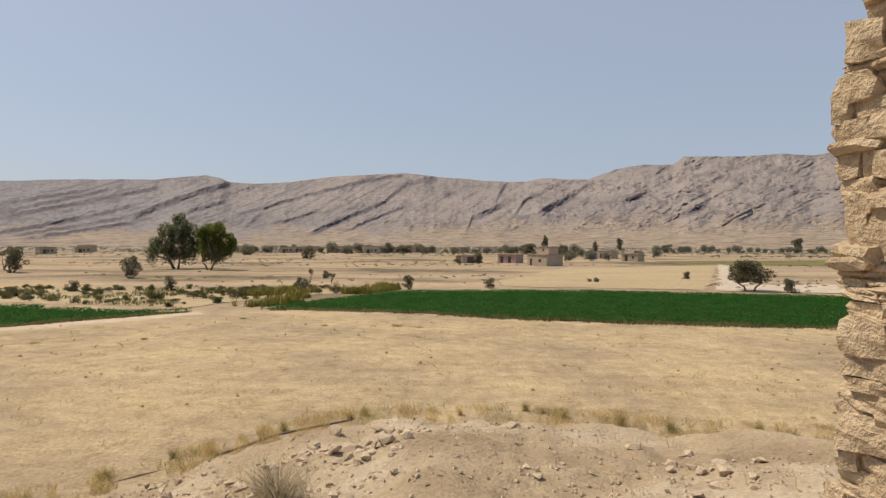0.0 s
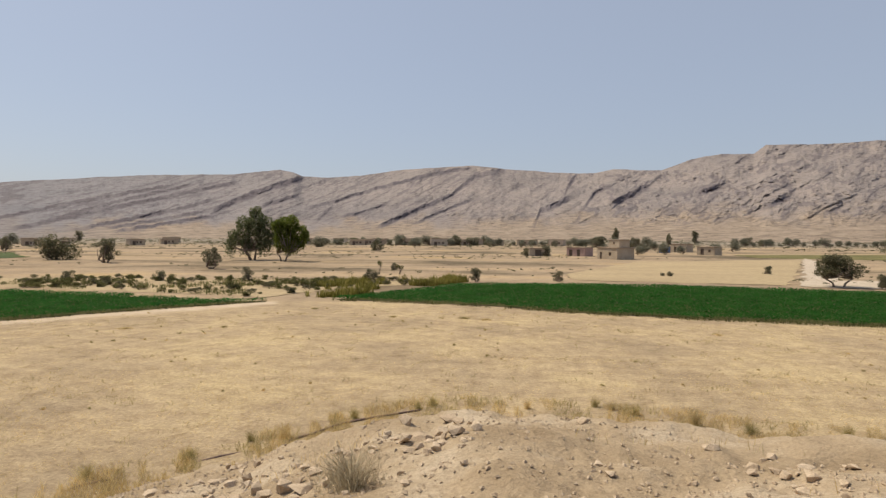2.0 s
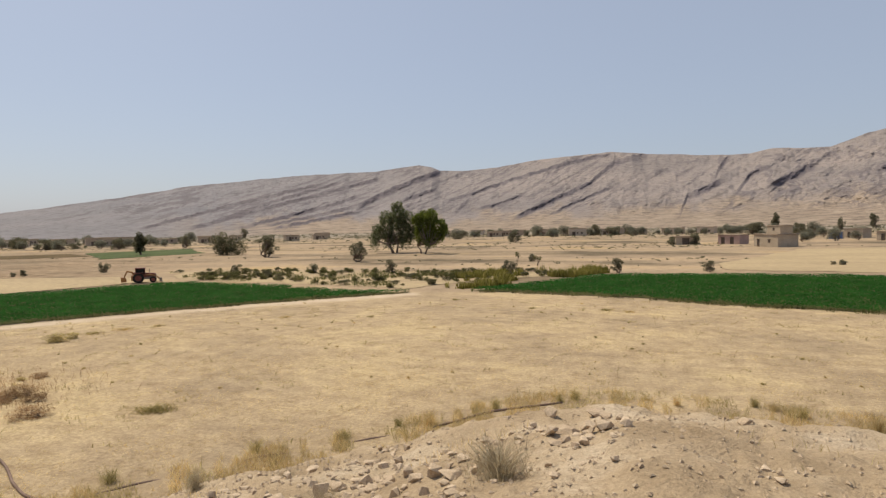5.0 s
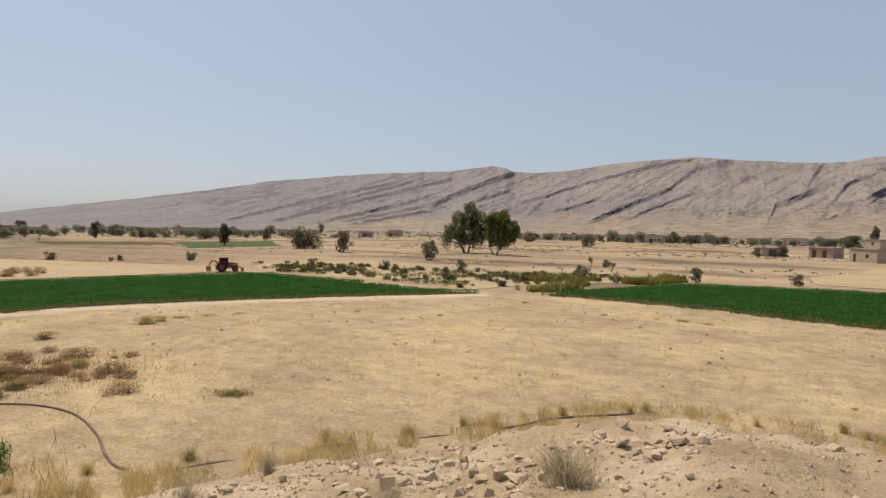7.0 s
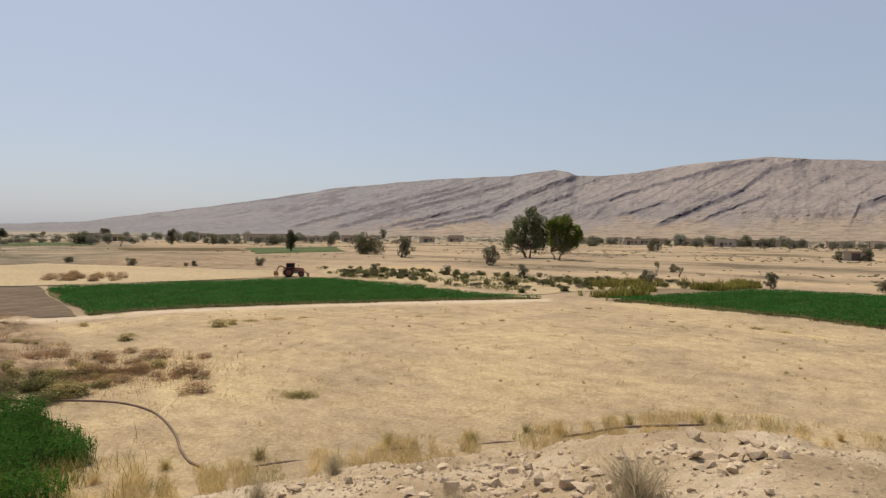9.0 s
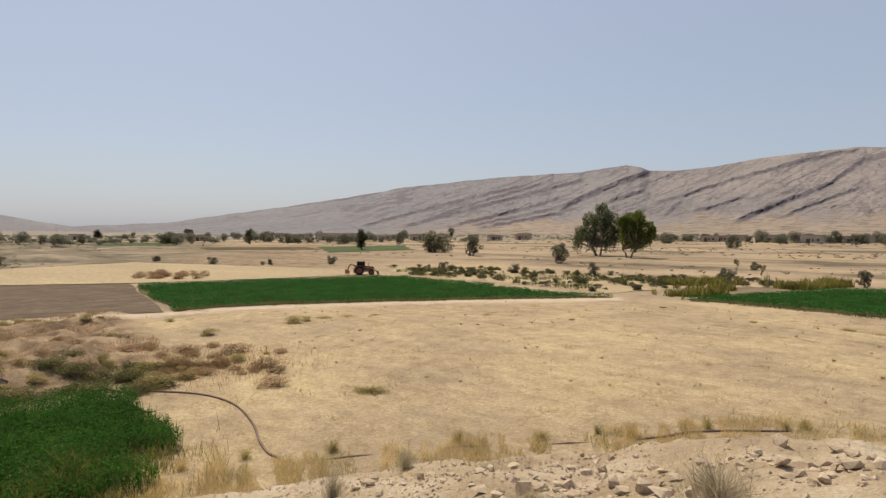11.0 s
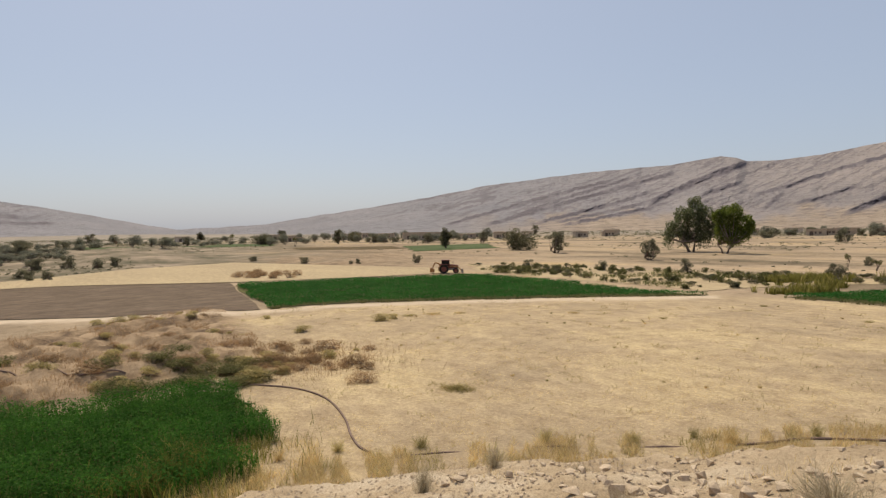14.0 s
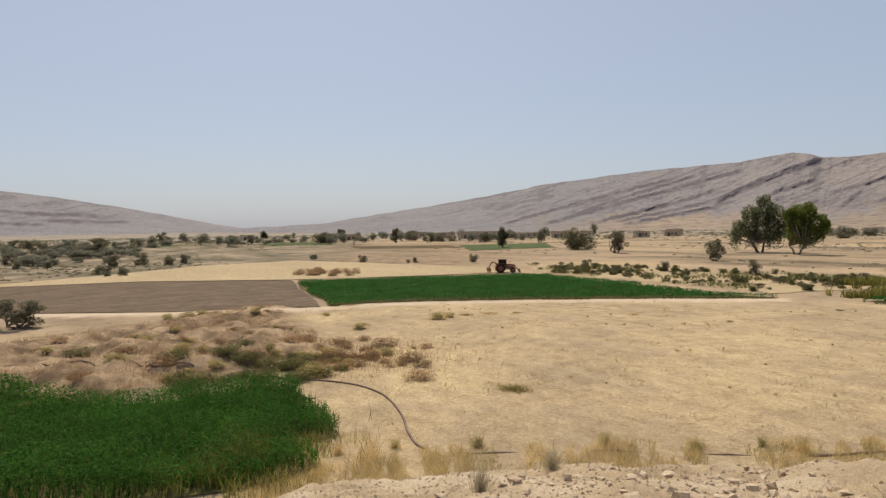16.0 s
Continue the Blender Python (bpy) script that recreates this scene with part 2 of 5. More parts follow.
def bm_part(name, bm, material, parent, label="", smooth=False):
    me = bpy.data.meshes.new(name)
    bm.to_mesh(me)
    bm.free()
    for mt in material if isinstance(material, (list, tuple)) else (material,):
        me.materials.append(mt)
    if smooth:
        me.polygons.foreach_set("use_smooth", [True] * len(me.polygons))
    return part(name, me, parent, label)


def lattice(x, y, seed):
    """Random values in 0..1 at whole numbers."""
    n = (x.astype(np.int64) * 374761393 + y.astype(np.int64) * 668265263 + seed * 974634777) & 0x7FFFFFFF
    n = ((n ^ (n >> 13)) * 1274126177) & 0x7FFFFFFF
    return ((n ^ (n >> 16)) & 0xFFFF) / 65535.0


def vnoise(x, y, seed=0):
    xi, yi = np.floor(x), np.floor(y)
    u, v = x - xi, y - yi
    u, v = u * u * (3 - 2 * u), v * v * (3 - 2 * v)
    a, b = lattice(xi, yi, seed), lattice(xi + 1, yi, seed)
    c, d = lattice(xi, yi + 1, seed), lattice(xi + 1, yi + 1, seed)
    return (a * (1 - u) + b * u) * (1 - v) + (c * (1 - u) + d * u) * v


def fbm(x, y, octaves=4, seed=0, gain=0.5):
    out, amp, tot = 0.0, 1.0, 0.0
    for k in range(octaves):
        out, tot = out + amp * vnoise(x * 2 ** k, y * 2 ** k, seed + k), tot + amp
        amp *= gain
    return out / tot


def sstep(x, a, b):
    t = np.clip((x - a) / (b - a), 0, 1)
    return t * t * (3 - 2 * t)


def inside(poly, x, y):
    """Which of the points lie in the polygon."""
    res = np.zeros(np.shape(x), bool)
    for (x0, y0), (x1, y1) in zip(poly, poly[1:] + poly[:1]):
        if y0 != y1:
            res ^= ((y0 > y) != (y1 > y)) & (x < (x1 - x0) * (y - y0) / (y1 - y0) + x0)
    return res


def blades(rng, roots, height, width, lean, count_seg=1):
    """Grass blades as thin bent strips: roots n x 3."""
    n = len(roots)
    ang = rng.uniform(0, 2 * np.pi, n)
    h = height * rng.uniform(0.3, 1.15, n) * (0.45 + 1.1 * fbm(roots[:, 0] * 0.9, roots[:, 1] * 0.9, 3, 77))
    w = width * rng.uniform(0.6, 1.2, n)
    side = np.stack([np.cos(ang), np.sin(ang), 0 * ang], 1) * w[:, None] / 2
    out = rng.uniform(0, 2 * np.pi, n)
    bend = np.stack([np.cos(out), np.sin(out), 0 * out], 1) * (lean * h * rng.uniform(0.2, 1.2, n))[:, None]
    up = np.stack([0 * h, 0 * h, h], 1)
    v = np.stack([roots - side, roots + side, roots + up * 0.6 + bend * 0.4 + side * 0.7, roots + up * 0.6 + bend * 0.4 - side * 0.7, roots + up + bend], 1).reshape(-1, 3)
    k = np.arange(n)[:, None] * 5
    quads = (k + np.array([[0, 1, 2, 3]])).tolist()
    tris = (k + np.array([[3, 2, 4]])).tolist()
    return v, quads + tris


def leaf_cards(rng, centres, size, droop=0.0, lay=False):
    """Small bent leaves (two triangles each), turned at random."""
    n = len(centres)
    a = rng.normal(size=(n, 3))
    a[:, 2] = a[:, 2] * (0.6 + droop) - droop
    if lay:
        a[:, 2] *= 0.35
    a /= np.linalg.norm(a, axis=1)[:, None]
    b = np.cross(a, rng.normal(size=(n, 3)) * (0.45 if lay else 1.0) + np.array([0, 0, 1.0 if lay else 0.0]))
    b /= np.linalg.norm(b, axis=1)[:, None]
    s = (size * rng.uniform(0.6, 1.4, n))[:, None]
    v = np.stack([centres - a * s * 0.6, centres + b * s * 0.32, centres + a * s * 0.6, centres - b * s * 0.32], 1).reshape(-1, 3)
    return v, (np.arange(n)[:, None] * 4 + np.array([[0, 1, 2, 3]])).tolist()


def tube(path, radii, sides=7):
    """A tapered, bent tube along points."""
    pts = [Vector(p) for p in path]
    verts, faces = [], []
    for i, p in enumerate(pts):
        d = (pts[min(i + 1, len(pts) - 1)] - pts[max(i - 1, 0)]).normalized()
        u = d.orthogonal().normalized() if i == 0 else (u - d * u.dot(d)).normalized()
        w = d.cross(u)
        for k in range(sides):
            t = 2 * math.pi * k / sides
            verts.append(p + (u * math.cos(t) + w * math.sin(t)) * radii[i])
    for i in range(len(pts) - 1):
        for k in range(sides):
            a, b = i * sides + k, i * sides + (k + 1) % sides
            faces.append((a, b, b + sides, a + sides))
    faces.append(tuple(range(sides))[::-1])
    faces.append(tuple(range((len(pts) - 1) * sides, len(pts) * sides)))
    return verts, faces


def joined(parts):
    v, f = [], []
    for pv, pf in parts:
        o = len(v)
        v.extend([tuple(q) for q in pv])
        f.extend([tuple(i + o for i in q) for q in pf])
    return v, f

# ---------------------------------------------------------------- ground and mountains
# rim of the mound: degrees counter-clockwise from +y, how far down the rim is seen, metres from the camera
RIM = [(-180, 16, 7), (-60, 14.8, 7.5), (-32, 15.4, 8.2), (-21, 16.3, 8.6), (-8, 16.3, 8.8), (4, 16.1, 8.8), (10, 16.8, 8.8), (17, 18.0, 9.2), (24, 19.6, 10),
       (30, 20.5, 11), (38, 21.3, 12), (45, 21.8, 12.5), (52, 22.1, 12.5), (60, 22.4, 12), (70, 23, 11), (90, 25, 10), (180, 18, 7)]
RIM_A, RIM_E, RIM_R = (np.array(c, float) for c in zip(*RIM))


def height(x, y):
    """The lie of the land: a mound under the camera, flat fields, a low eroded bank, a plain."""
    r, az = np.hypot(x, y), np.degrees(np.arctan2(-x, y))
    re, ee = np.interp(az, RIM_A, RIM_R), np.interp(az, RIM_A, RIM_E)
    rim_z = 8.0 - re * np.tan(np.radians(ee))
    top = 6.3
    lumps = (fbm(x * 0.9, y * 0.9, 4, 3) - 0.5) * 0.42 + (fbm(x * 4, y * 4, 3, 9) - 0.5) * 0.10
    up = top + (rim_z - top) * np.clip((r - 1.5) / (re - 1.5), 0, 1) ** 1.15 + lumps * sstep(r, 1.5, 4)
    down = rim_z - (r - re) * 0.52 + lumps * (1 - sstep(r, re, re + 8))
    z = np.where(r < re, up, np.maximum(down, 0.0))
    flat = (fbm(x * 0.25, y * 0.25, 3, 17) - 0.5) * 0.10
    z = np.where(down <= 0.05, np.maximum(z, flat), z)
    # eroded bank between the near crop and the ploughed field
    bank = bank_mask(x, y)
    rough = fbm(x * 0.16, y * 0.16, 5, 23)
    z = z + bank * (np.abs(rough - 0.45) * 1.7 + 0.2 + (fbm(x * 0.55, y * 0.55, 4, 29, 0.65) - 0.5) * 1.3 + (fbm(x * 1.7, y * 1.7, 3, 30, 0.6) - 0.5) * 0.55)
    # broken wadi ground far off on the left, gentle swells elsewhere
    w = sstep(r, 145, 180) * sstep(az, 63, 71) * (1 - sstep(r, 330, 420))
    z = z + w * ((fbm(x * 0.05, y * 0.05, 5, 31) - 0.5) * 3.6)
    return z


def bank_mask(x, y):
    d = -x * 0.86 - y * 0.2
    near = sstep(d, 25.5, 29) * (1 - sstep(-x * 0.84 - y * 0.3 + 0.0, 38, 46))
    return near * (1 - sstep(y + 0.32 * (x + 30), 13.0, 19.0)) * sstep(y, -60, -40)


TRACK = [(-71, 6), (-63, 15.5), (-55, 27.5), (-53.5, 33.5), (-50.8, 38.7), (-45.5, 45.5), (-38, 54.2), (-27, 65.5)]


def near_line(line, x, y):
    d = np.full(np.shape(x), 1e9)
    for (x0, y0), (x1, y1) in zip(line, line[1:]):
        dx, dy = x1 - x0, y1 - y0
        t = np.clip(((x - x0) * dx + (y - y0) * dy) / (dx * dx + dy * dy), 0, 1)
        d = np.minimum(d, np.hypot(x - x0 - t * dx, y - y0 - t * dy))
    return d


def build_ground():
    az = np.concatenate([np.arange(-50, 100, 0.4), np.arange(100, 310, 3.0)])
    rr = [0.25]
    while rr[-1] < 4900:
        rr.append(rr[-1] * (1.014 if rr[-1] < 60 else 1.022) + 0.02)
    rr = np.array(rr)
    A, Rr = np.meshgrid(np.radians(az), rr)
    X, Y = -np.sin(A) * Rr, np.cos(A) * Rr
    Z = height(X, Y)
    n = len(az)
    verts = np.stack([X, Y, Z], 2).reshape(-1, 3)
    i, j = np.meshgrid(np.arange(len(rr) - 1), np.arange(n), indexing="ij")
    jn = (j + 1) % n
    faces = np.stack([i * n + j, (i + 1) * n + j, (i + 1) * n + jn, i * n + jn], 2).reshape(-1, 4)[:, ::-1]
    verts = np.concatenate([verts, [[0.0, 0.0, 6.3]]])
    fl = faces.tolist() + [(k, (k + 1) % n, len(verts) - 1) for k in range(n)]
    me = mesh_of("ground", verts, fl, GROUND, smooth=True)
    r, a = np.hypot(X, Y), np.degrees(np.arctan2(-X, Y))
    re = np.interp(a, RIM_A, RIM_R)
    edge = (fbm(X * 0.3, Y * 0.3, 4, 5) - 0.5) * 6
    mound = 1 - sstep(r + edge * 0.4, re + 3, re + 9)
    wob = (fbm(X * 0.12, Y * 0.12, 4, 7) - 0.5)
    frontier = np.interp(a, [-60, -34, -10, 8, 20, 26, 40, 60, 64, 70, 110], [70, 70, 66, 68, 72, 74, 66, 60, 55, 30, 25])
    plain = sstep(r + wob * 6, frontier - 1, frontier + 3)
    wadi = sstep(r, 108, 130) * sstep(a + wob * 20, 53, 66) * (1 - sstep(r, 330, 430)) * 0.92
    bank = np.clip(bank_mask(X, Y) * 2.2 * (0.6 + fbm(X * 0.3, Y * 0.3, 3, 48)) + sstep(r, 95, 140) * sstep(a, 34, 62) * (1 - sstep(r, 230, 320)) * np.clip(2.6 * fbm(X * 0.018, Y * 0.018, 4, 47) - 0.45, 0.2, 1.0), 0, 1)
    track = 1 - sstep(near_line(TRACK, X, Y) + wob * 1.2, 0.9, 2.2)
    # the greying by distance from the camera is painted haze
    for k, v in (("mound", mound), ("plain", plain), ("steppe_haze", sstep(r + wob * 160, 330, 560)), ("bank", bank), ("track", track), ("wadi", wadi)):
        me.attributes.new(k, "FLOAT", "POINT").data.foreach_set("value", np.append(np.ravel(v), float(k == "mound")).astype(np.float32))
    tagged(new("ground", me), "dry stubble field and dusty plain around a low mound", "ground", kind="structure")


build_ground()


def crest(table):
    return np.array([p[0] for p in table], float), np.array([p[1] for p in table], float)


RIDGE = [(-75, 6.0), (-60, 7.6), (-45, 7.9), (-32.6, 7.08), (-31.1, 6.87), (-29.1, 7.14), (-25.4, 7.13), (-21.4, 7.28), (-20.5, 6.6), (-18.1, 6.72), (-15.7, 6.4), (-13.3, 5.54), (-9.2, 5.71), (-7.6, 5.41), (-5.9, 5.4),
         (-3.5, 5.54), (-0.3, 5.8), (3.6, 6.19), (9.6, 5.83), (13.7, 5.22), (17.1, 4.97), (19.2, 5.05), (20.0, 5.35), (21.2, 5.52), (22.7, 5.36), (25.2, 5.0), (30.2, 4.79), (35.9, 4.3), (41.4, 3.7), (45.2, 3.01),
         (49.8, 2.22), (54.6, 1.5), (58, 1.02), (61.5, 0.42), (64.5, 0.28), (70, 0.0), (74, -0.15)]
# edges of the tilted beds that break off in a step, its shade painted on: (degrees, elevation) along the lip, then
# depth of the step, height of its face
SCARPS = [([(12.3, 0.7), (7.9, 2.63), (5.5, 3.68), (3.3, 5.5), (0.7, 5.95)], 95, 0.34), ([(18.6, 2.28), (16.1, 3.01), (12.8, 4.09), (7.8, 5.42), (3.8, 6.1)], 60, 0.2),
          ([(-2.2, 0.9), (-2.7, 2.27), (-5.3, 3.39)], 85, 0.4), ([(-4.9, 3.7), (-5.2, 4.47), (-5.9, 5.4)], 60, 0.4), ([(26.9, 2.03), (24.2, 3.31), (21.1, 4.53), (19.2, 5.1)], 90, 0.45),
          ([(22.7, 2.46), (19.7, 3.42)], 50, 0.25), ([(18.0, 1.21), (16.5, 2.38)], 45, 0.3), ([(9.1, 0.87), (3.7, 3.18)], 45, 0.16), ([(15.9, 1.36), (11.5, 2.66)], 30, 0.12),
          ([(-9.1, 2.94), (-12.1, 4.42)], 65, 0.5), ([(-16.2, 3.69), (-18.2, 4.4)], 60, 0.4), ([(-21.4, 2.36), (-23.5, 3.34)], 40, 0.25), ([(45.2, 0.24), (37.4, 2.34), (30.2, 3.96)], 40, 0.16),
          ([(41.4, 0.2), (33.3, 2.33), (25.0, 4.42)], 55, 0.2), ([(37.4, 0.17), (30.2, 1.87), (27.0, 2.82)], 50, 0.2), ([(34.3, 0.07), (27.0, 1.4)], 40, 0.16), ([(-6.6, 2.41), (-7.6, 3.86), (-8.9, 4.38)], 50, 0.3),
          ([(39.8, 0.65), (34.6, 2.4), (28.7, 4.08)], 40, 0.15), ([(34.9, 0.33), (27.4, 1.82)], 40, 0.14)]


def mountain(name, table, az0, az1, step, rows, near, far, scarps, label, seed, knobbly):
    ca, ce = crest(table)
    az = np.arange(az0, az1, step)
    v = np.linspace(0, 1, rows) ** 0.9
    top = np.interp(az, ca, ce) + (fbm(az * 0.9, az * 0 + 3.3, 4, seed) - 0.5) * 0.16
    low = -0.75
    E = low + (top - low)[None, :] * v[:, None]
    A = np.repeat(az[None, :], rows, 0)
    V = np.repeat(v[:, None], len(az), 1)
    R = near + (far - near) * (0.62 * V ** 0.75 + 0.38 * V ** 2)
    rise = sstep(E, 0.2, 1.6)
    # gullies, crags and fine bedding that climbs to the right
    lie = np.cumsum(np.interp(az, [6, 18, 36, 50], [0.54, 0.42, 0.29, 0.24])) * step
    bed = E + lie[None, :]
    R = R - rise * (fbm(bed * 2.6 + fbm(A * 0.5, E * 0.5, 3, seed + 2) * 1.2, A * 0.10 - E * 0.2, 4, seed + 3) - 0.5) * 42
    saw = np.mod(bed * 1.7 + (fbm(A * 0.35, E * 0.5, 4, seed + 4) - 0.5) * 3.0, 1.0)
    R = R - rise * sstep(A, 8, 24) * 0.05 * (far - near) / (top - low)[None, :] * (np.clip(saw / 0.35, 0, 1) - saw) * (0.5 + fbm(A * 0.7, E, 3, seed + 6))
    R = R - rise * (fbm(A * 0.55, E * 0.55, 5, seed + 5) - 0.5) * 150
    rug = sstep(-A, 3, 14) if knobbly else 0 * A + 0.25
    wx, wy = fbm(A * 0.7, E * 0.9, 4, seed + 15) * 2.5, fbm(A * 0.7 + 9, E * 0.9, 4, seed + 16) * 2.5
    R = R - rise * (0.3 + 0.7 * rug) * (np.abs(fbm(A * 0.9 + wx, E * 1.3 + wy, 6, seed + 8, 0.62) - 0.5)) * 80
    R = R - (0.25 + 0.75 * rise) * (fbm(A * 4.5, E * 5.5, 4, seed + 18, 0.7) - 0.5) * 14
    # thin beds crop out in long broken streaks; below each lip runs a broad band of painted shade
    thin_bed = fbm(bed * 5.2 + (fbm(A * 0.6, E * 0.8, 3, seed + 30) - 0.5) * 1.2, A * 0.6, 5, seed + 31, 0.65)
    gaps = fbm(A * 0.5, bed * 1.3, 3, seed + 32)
    bed_shade = rise * sstep(thin_bed + 0.3 * (gaps - 0.5) + 0.2 * (fbm(A * 6, E * 9, 3, seed + 34) - 0.5), 0.57, 0.63) * sstep(A, -6, 8) * 0.6
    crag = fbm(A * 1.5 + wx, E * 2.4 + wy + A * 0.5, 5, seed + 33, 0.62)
    bed_shade = np.maximum(bed_shade, rise * sstep(crag + 0.25 * (fbm(A * 6, E * 9, 3, seed + 35) - 0.5), 0.56, 0.63) * (1 - sstep(A, -6, 8)) * 0.6)
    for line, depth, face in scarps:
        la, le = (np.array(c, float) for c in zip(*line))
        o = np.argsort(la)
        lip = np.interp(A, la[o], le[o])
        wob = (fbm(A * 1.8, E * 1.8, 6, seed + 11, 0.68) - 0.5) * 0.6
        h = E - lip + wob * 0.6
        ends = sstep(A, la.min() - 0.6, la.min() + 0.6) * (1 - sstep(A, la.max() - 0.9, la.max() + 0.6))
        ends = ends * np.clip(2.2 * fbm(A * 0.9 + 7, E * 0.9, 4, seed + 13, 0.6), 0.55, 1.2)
        # shade of the step's face, put into the colour
        bed_shade = np.maximum(bed_shade, np.clip(ends, 0, 1) * sstep(h, -1.35 * face - 0.12, -0.95 * face - 0.04) * (1 - sstep(h, 0.0, 0.06)))
        R = R - ends * face * (0.42 - 0.15 * sstep(A, 20, 30)) * (far - near) / (top - low)[None, :] * np.clip(1 + h / face, 0, 1) * np.exp(-np.clip(h, 0, 9) / 0.9)
    # the crest line itself must stay the outline
    a = np.radians(A)
    verts = np.stack([-np.sin(a) * R, np.cos(a) * R, 8.0 + R * np.tan(np.radians(E))], 2).reshape(-1, 3)
    # the back falls away behind the crest
    Rb = R[-1] + 900
    ab = np.radians(az)
    back = np.stack([-np.sin(ab) * Rb, np.cos(ab) * Rb, 0 * Rb - 5], 1)
    verts = np.concatenate([verts, back])
    n = len(az)
    i, j = np.meshgrid(np.arange(rows), np.arange(n - 1), indexing="ij")
    faces = np.stack([i * n + j, i * n + j + 1, (i + 1) * n + j + 1, (i + 1) * n + j], 2).reshape(-1, 4)[:, ::-1]
    me = mesh_of(name, verts, faces, MOUNTAIN, smooth=True)
    fan = np.concatenate([np.ravel((1 - sstep(E + (fbm(A * 0.6, E * 1.2, 4, seed + 20) - 0.5) * 2.6, 0.0 + 0.5 * sstep(-A, -12, 6), 1.4 + 1.3 * sstep(-A, -12, 6))) * (1 - sstep(A, 30, 48))), np.zeros(n)])
    me.attributes.new("fan", "FLOAT", "POINT").data.foreach_set("value", fan.astype(np.float32))
    me.attributes.new("bed_shade", "FLOAT", "POINT").data.foreach_set("value", np.append(np.ravel(bed_shade), np.zeros(n)).astype(np.float32))
    # painted haze, stronger towards the far left end
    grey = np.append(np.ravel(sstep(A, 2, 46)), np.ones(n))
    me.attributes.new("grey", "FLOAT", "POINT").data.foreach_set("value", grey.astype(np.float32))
    return tagged(new(name, me), label, "mountain", kind="structure")


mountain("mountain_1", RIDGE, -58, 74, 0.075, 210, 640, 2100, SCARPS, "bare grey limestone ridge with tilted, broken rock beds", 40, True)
RIDGE_LEFT = [(66, -0.4), (68.5, -0.05), (71.3, 0.47), (74.9, 1.23), (79.1, 2.04), (83, 2.69), (86.6, 3.15), (95, 4.0), (110, 5.0), (130, 4.0), (150, 2.0)]
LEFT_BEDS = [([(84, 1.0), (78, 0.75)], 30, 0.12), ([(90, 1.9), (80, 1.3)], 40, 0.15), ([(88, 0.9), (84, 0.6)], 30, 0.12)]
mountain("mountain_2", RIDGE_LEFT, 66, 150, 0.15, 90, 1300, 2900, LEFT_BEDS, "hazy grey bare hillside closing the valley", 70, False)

# ---------------------------------------------------------------- fields
def flat_field(name, poly, z, material, label, ragged=0.25):
    """A field bounded by a polygon, its edge a little uneven."""
    pts = []
    for (x0, y0), (x1, y1) in zip(poly, poly[1:] + poly[:1]):
        n = max(2, int(math.hypot(x1 - x0, y1 - y0) / 1.5))
        for k in range(n):
            t = k / n
            wave = (float(fbm(np.array([(x0 + (x1 - x0) * t) * 0.25]), np.array([(y0 + (y1 - y0) * t) * 0.25]), 3, 66)[0]) - 0.5) * 2.6 * ragged
            pts.append((x0 + (x1 - x0) * t + wave, y0 + (y1 - y0) * t + wave * 0.8, z))
    bm = bmesh.new()
    bm.faces.new([bm.verts.new(p) for p in pts])
    bmesh.ops.triangulate(bm, faces=bm.faces[:])
    for f in bm.faces:
        f.normal_update()
        if f.normal.z < 0:
            f.normal_flip()
    me = bpy.data.meshes.new(name)
    bm.to_mesh(me)
    bm.free()
    me.materials.append(material)
    return tagged(new(name, me), label, "field", kind="structure")


def crop(name, poly, spacing, tall, leaf, per, material, label, seed):
    """A standing crop: a dark bed and many small leafy plants."""
    rng = np.random.default_rng(seed)
    px, py = zip(*poly)
    gx, gy = np.meshgrid(np.arange(min(px), max(px), spacing), np.arange(min(py), max(py), spacing))
    gx, gy = gx.ravel() + rng.uniform(-0.45, 0.45, gx.size) * spacing, gy.ravel() + rng.uniform(-0.45, 0.45, gx.size) * spacing
    jit = (fbm(gx * 0.5, gy * 0.5, 3, seed) - 0.5) * 2.8
    ok = inside(poly, gx + jit, gy + jit * 0.6)
    gx, gy = gx[ok], gy[ok]
    hh = tall * (0.7 + 0.6 * fbm(gx * 0.35, gy * 0.35, 4, seed + 1))
    c = np.repeat(np.stack([gx, gy, hh], 1), per, 0)
    c += rng.normal(size=c.shape) * np.array([spacing * 0.3, spacing * 0.3, 0])
    c[:, 2] = c[:, 2] * rng.uniform(0.45, 1.1, len(c)) + np.clip(height(c[:, 0], c[:, 1]), 0, 2.5)
    v, f = leaf_cards(rng, c, leaf, lay=True)
    me = mesh_of(name, v, f, material)
    return tagged(new(name, me), label, "crop", kind="stuff")


FIELD_A = [(-20.8, 69.9), (-11.7, 68.9), (-1.4, 66.1), (6.7, 62.4), (17.4, 59.4), (27.6, 57.6), (36.7, 56.0), (60, 51), (82.6, 80.6), (56.5, 86.7), (42.8, 89.5), (27.5, 93.7), (10.3, 95.0), (-7.1, 92.2)]
FIELD_B = [(-56.0, 30.2), (-55.2, 34.2), (-52.4, 39.6), (-46.7, 46.7), (-38.8, 55.7), (-27.6, 67.2), (-34.8, 66.2), (-48.6, 69.9), (-66.1, 72.7), (-77.2, 53.1), (-83.6, 39.6)]
BROWN = [(-109, 5.9), (-102.9, 23.2), (-87.6, 40.9), (-56.0, 29.2), (-63.2, 16.6), (-70.9, 7.3), (-76, -12), (-118, -14)]
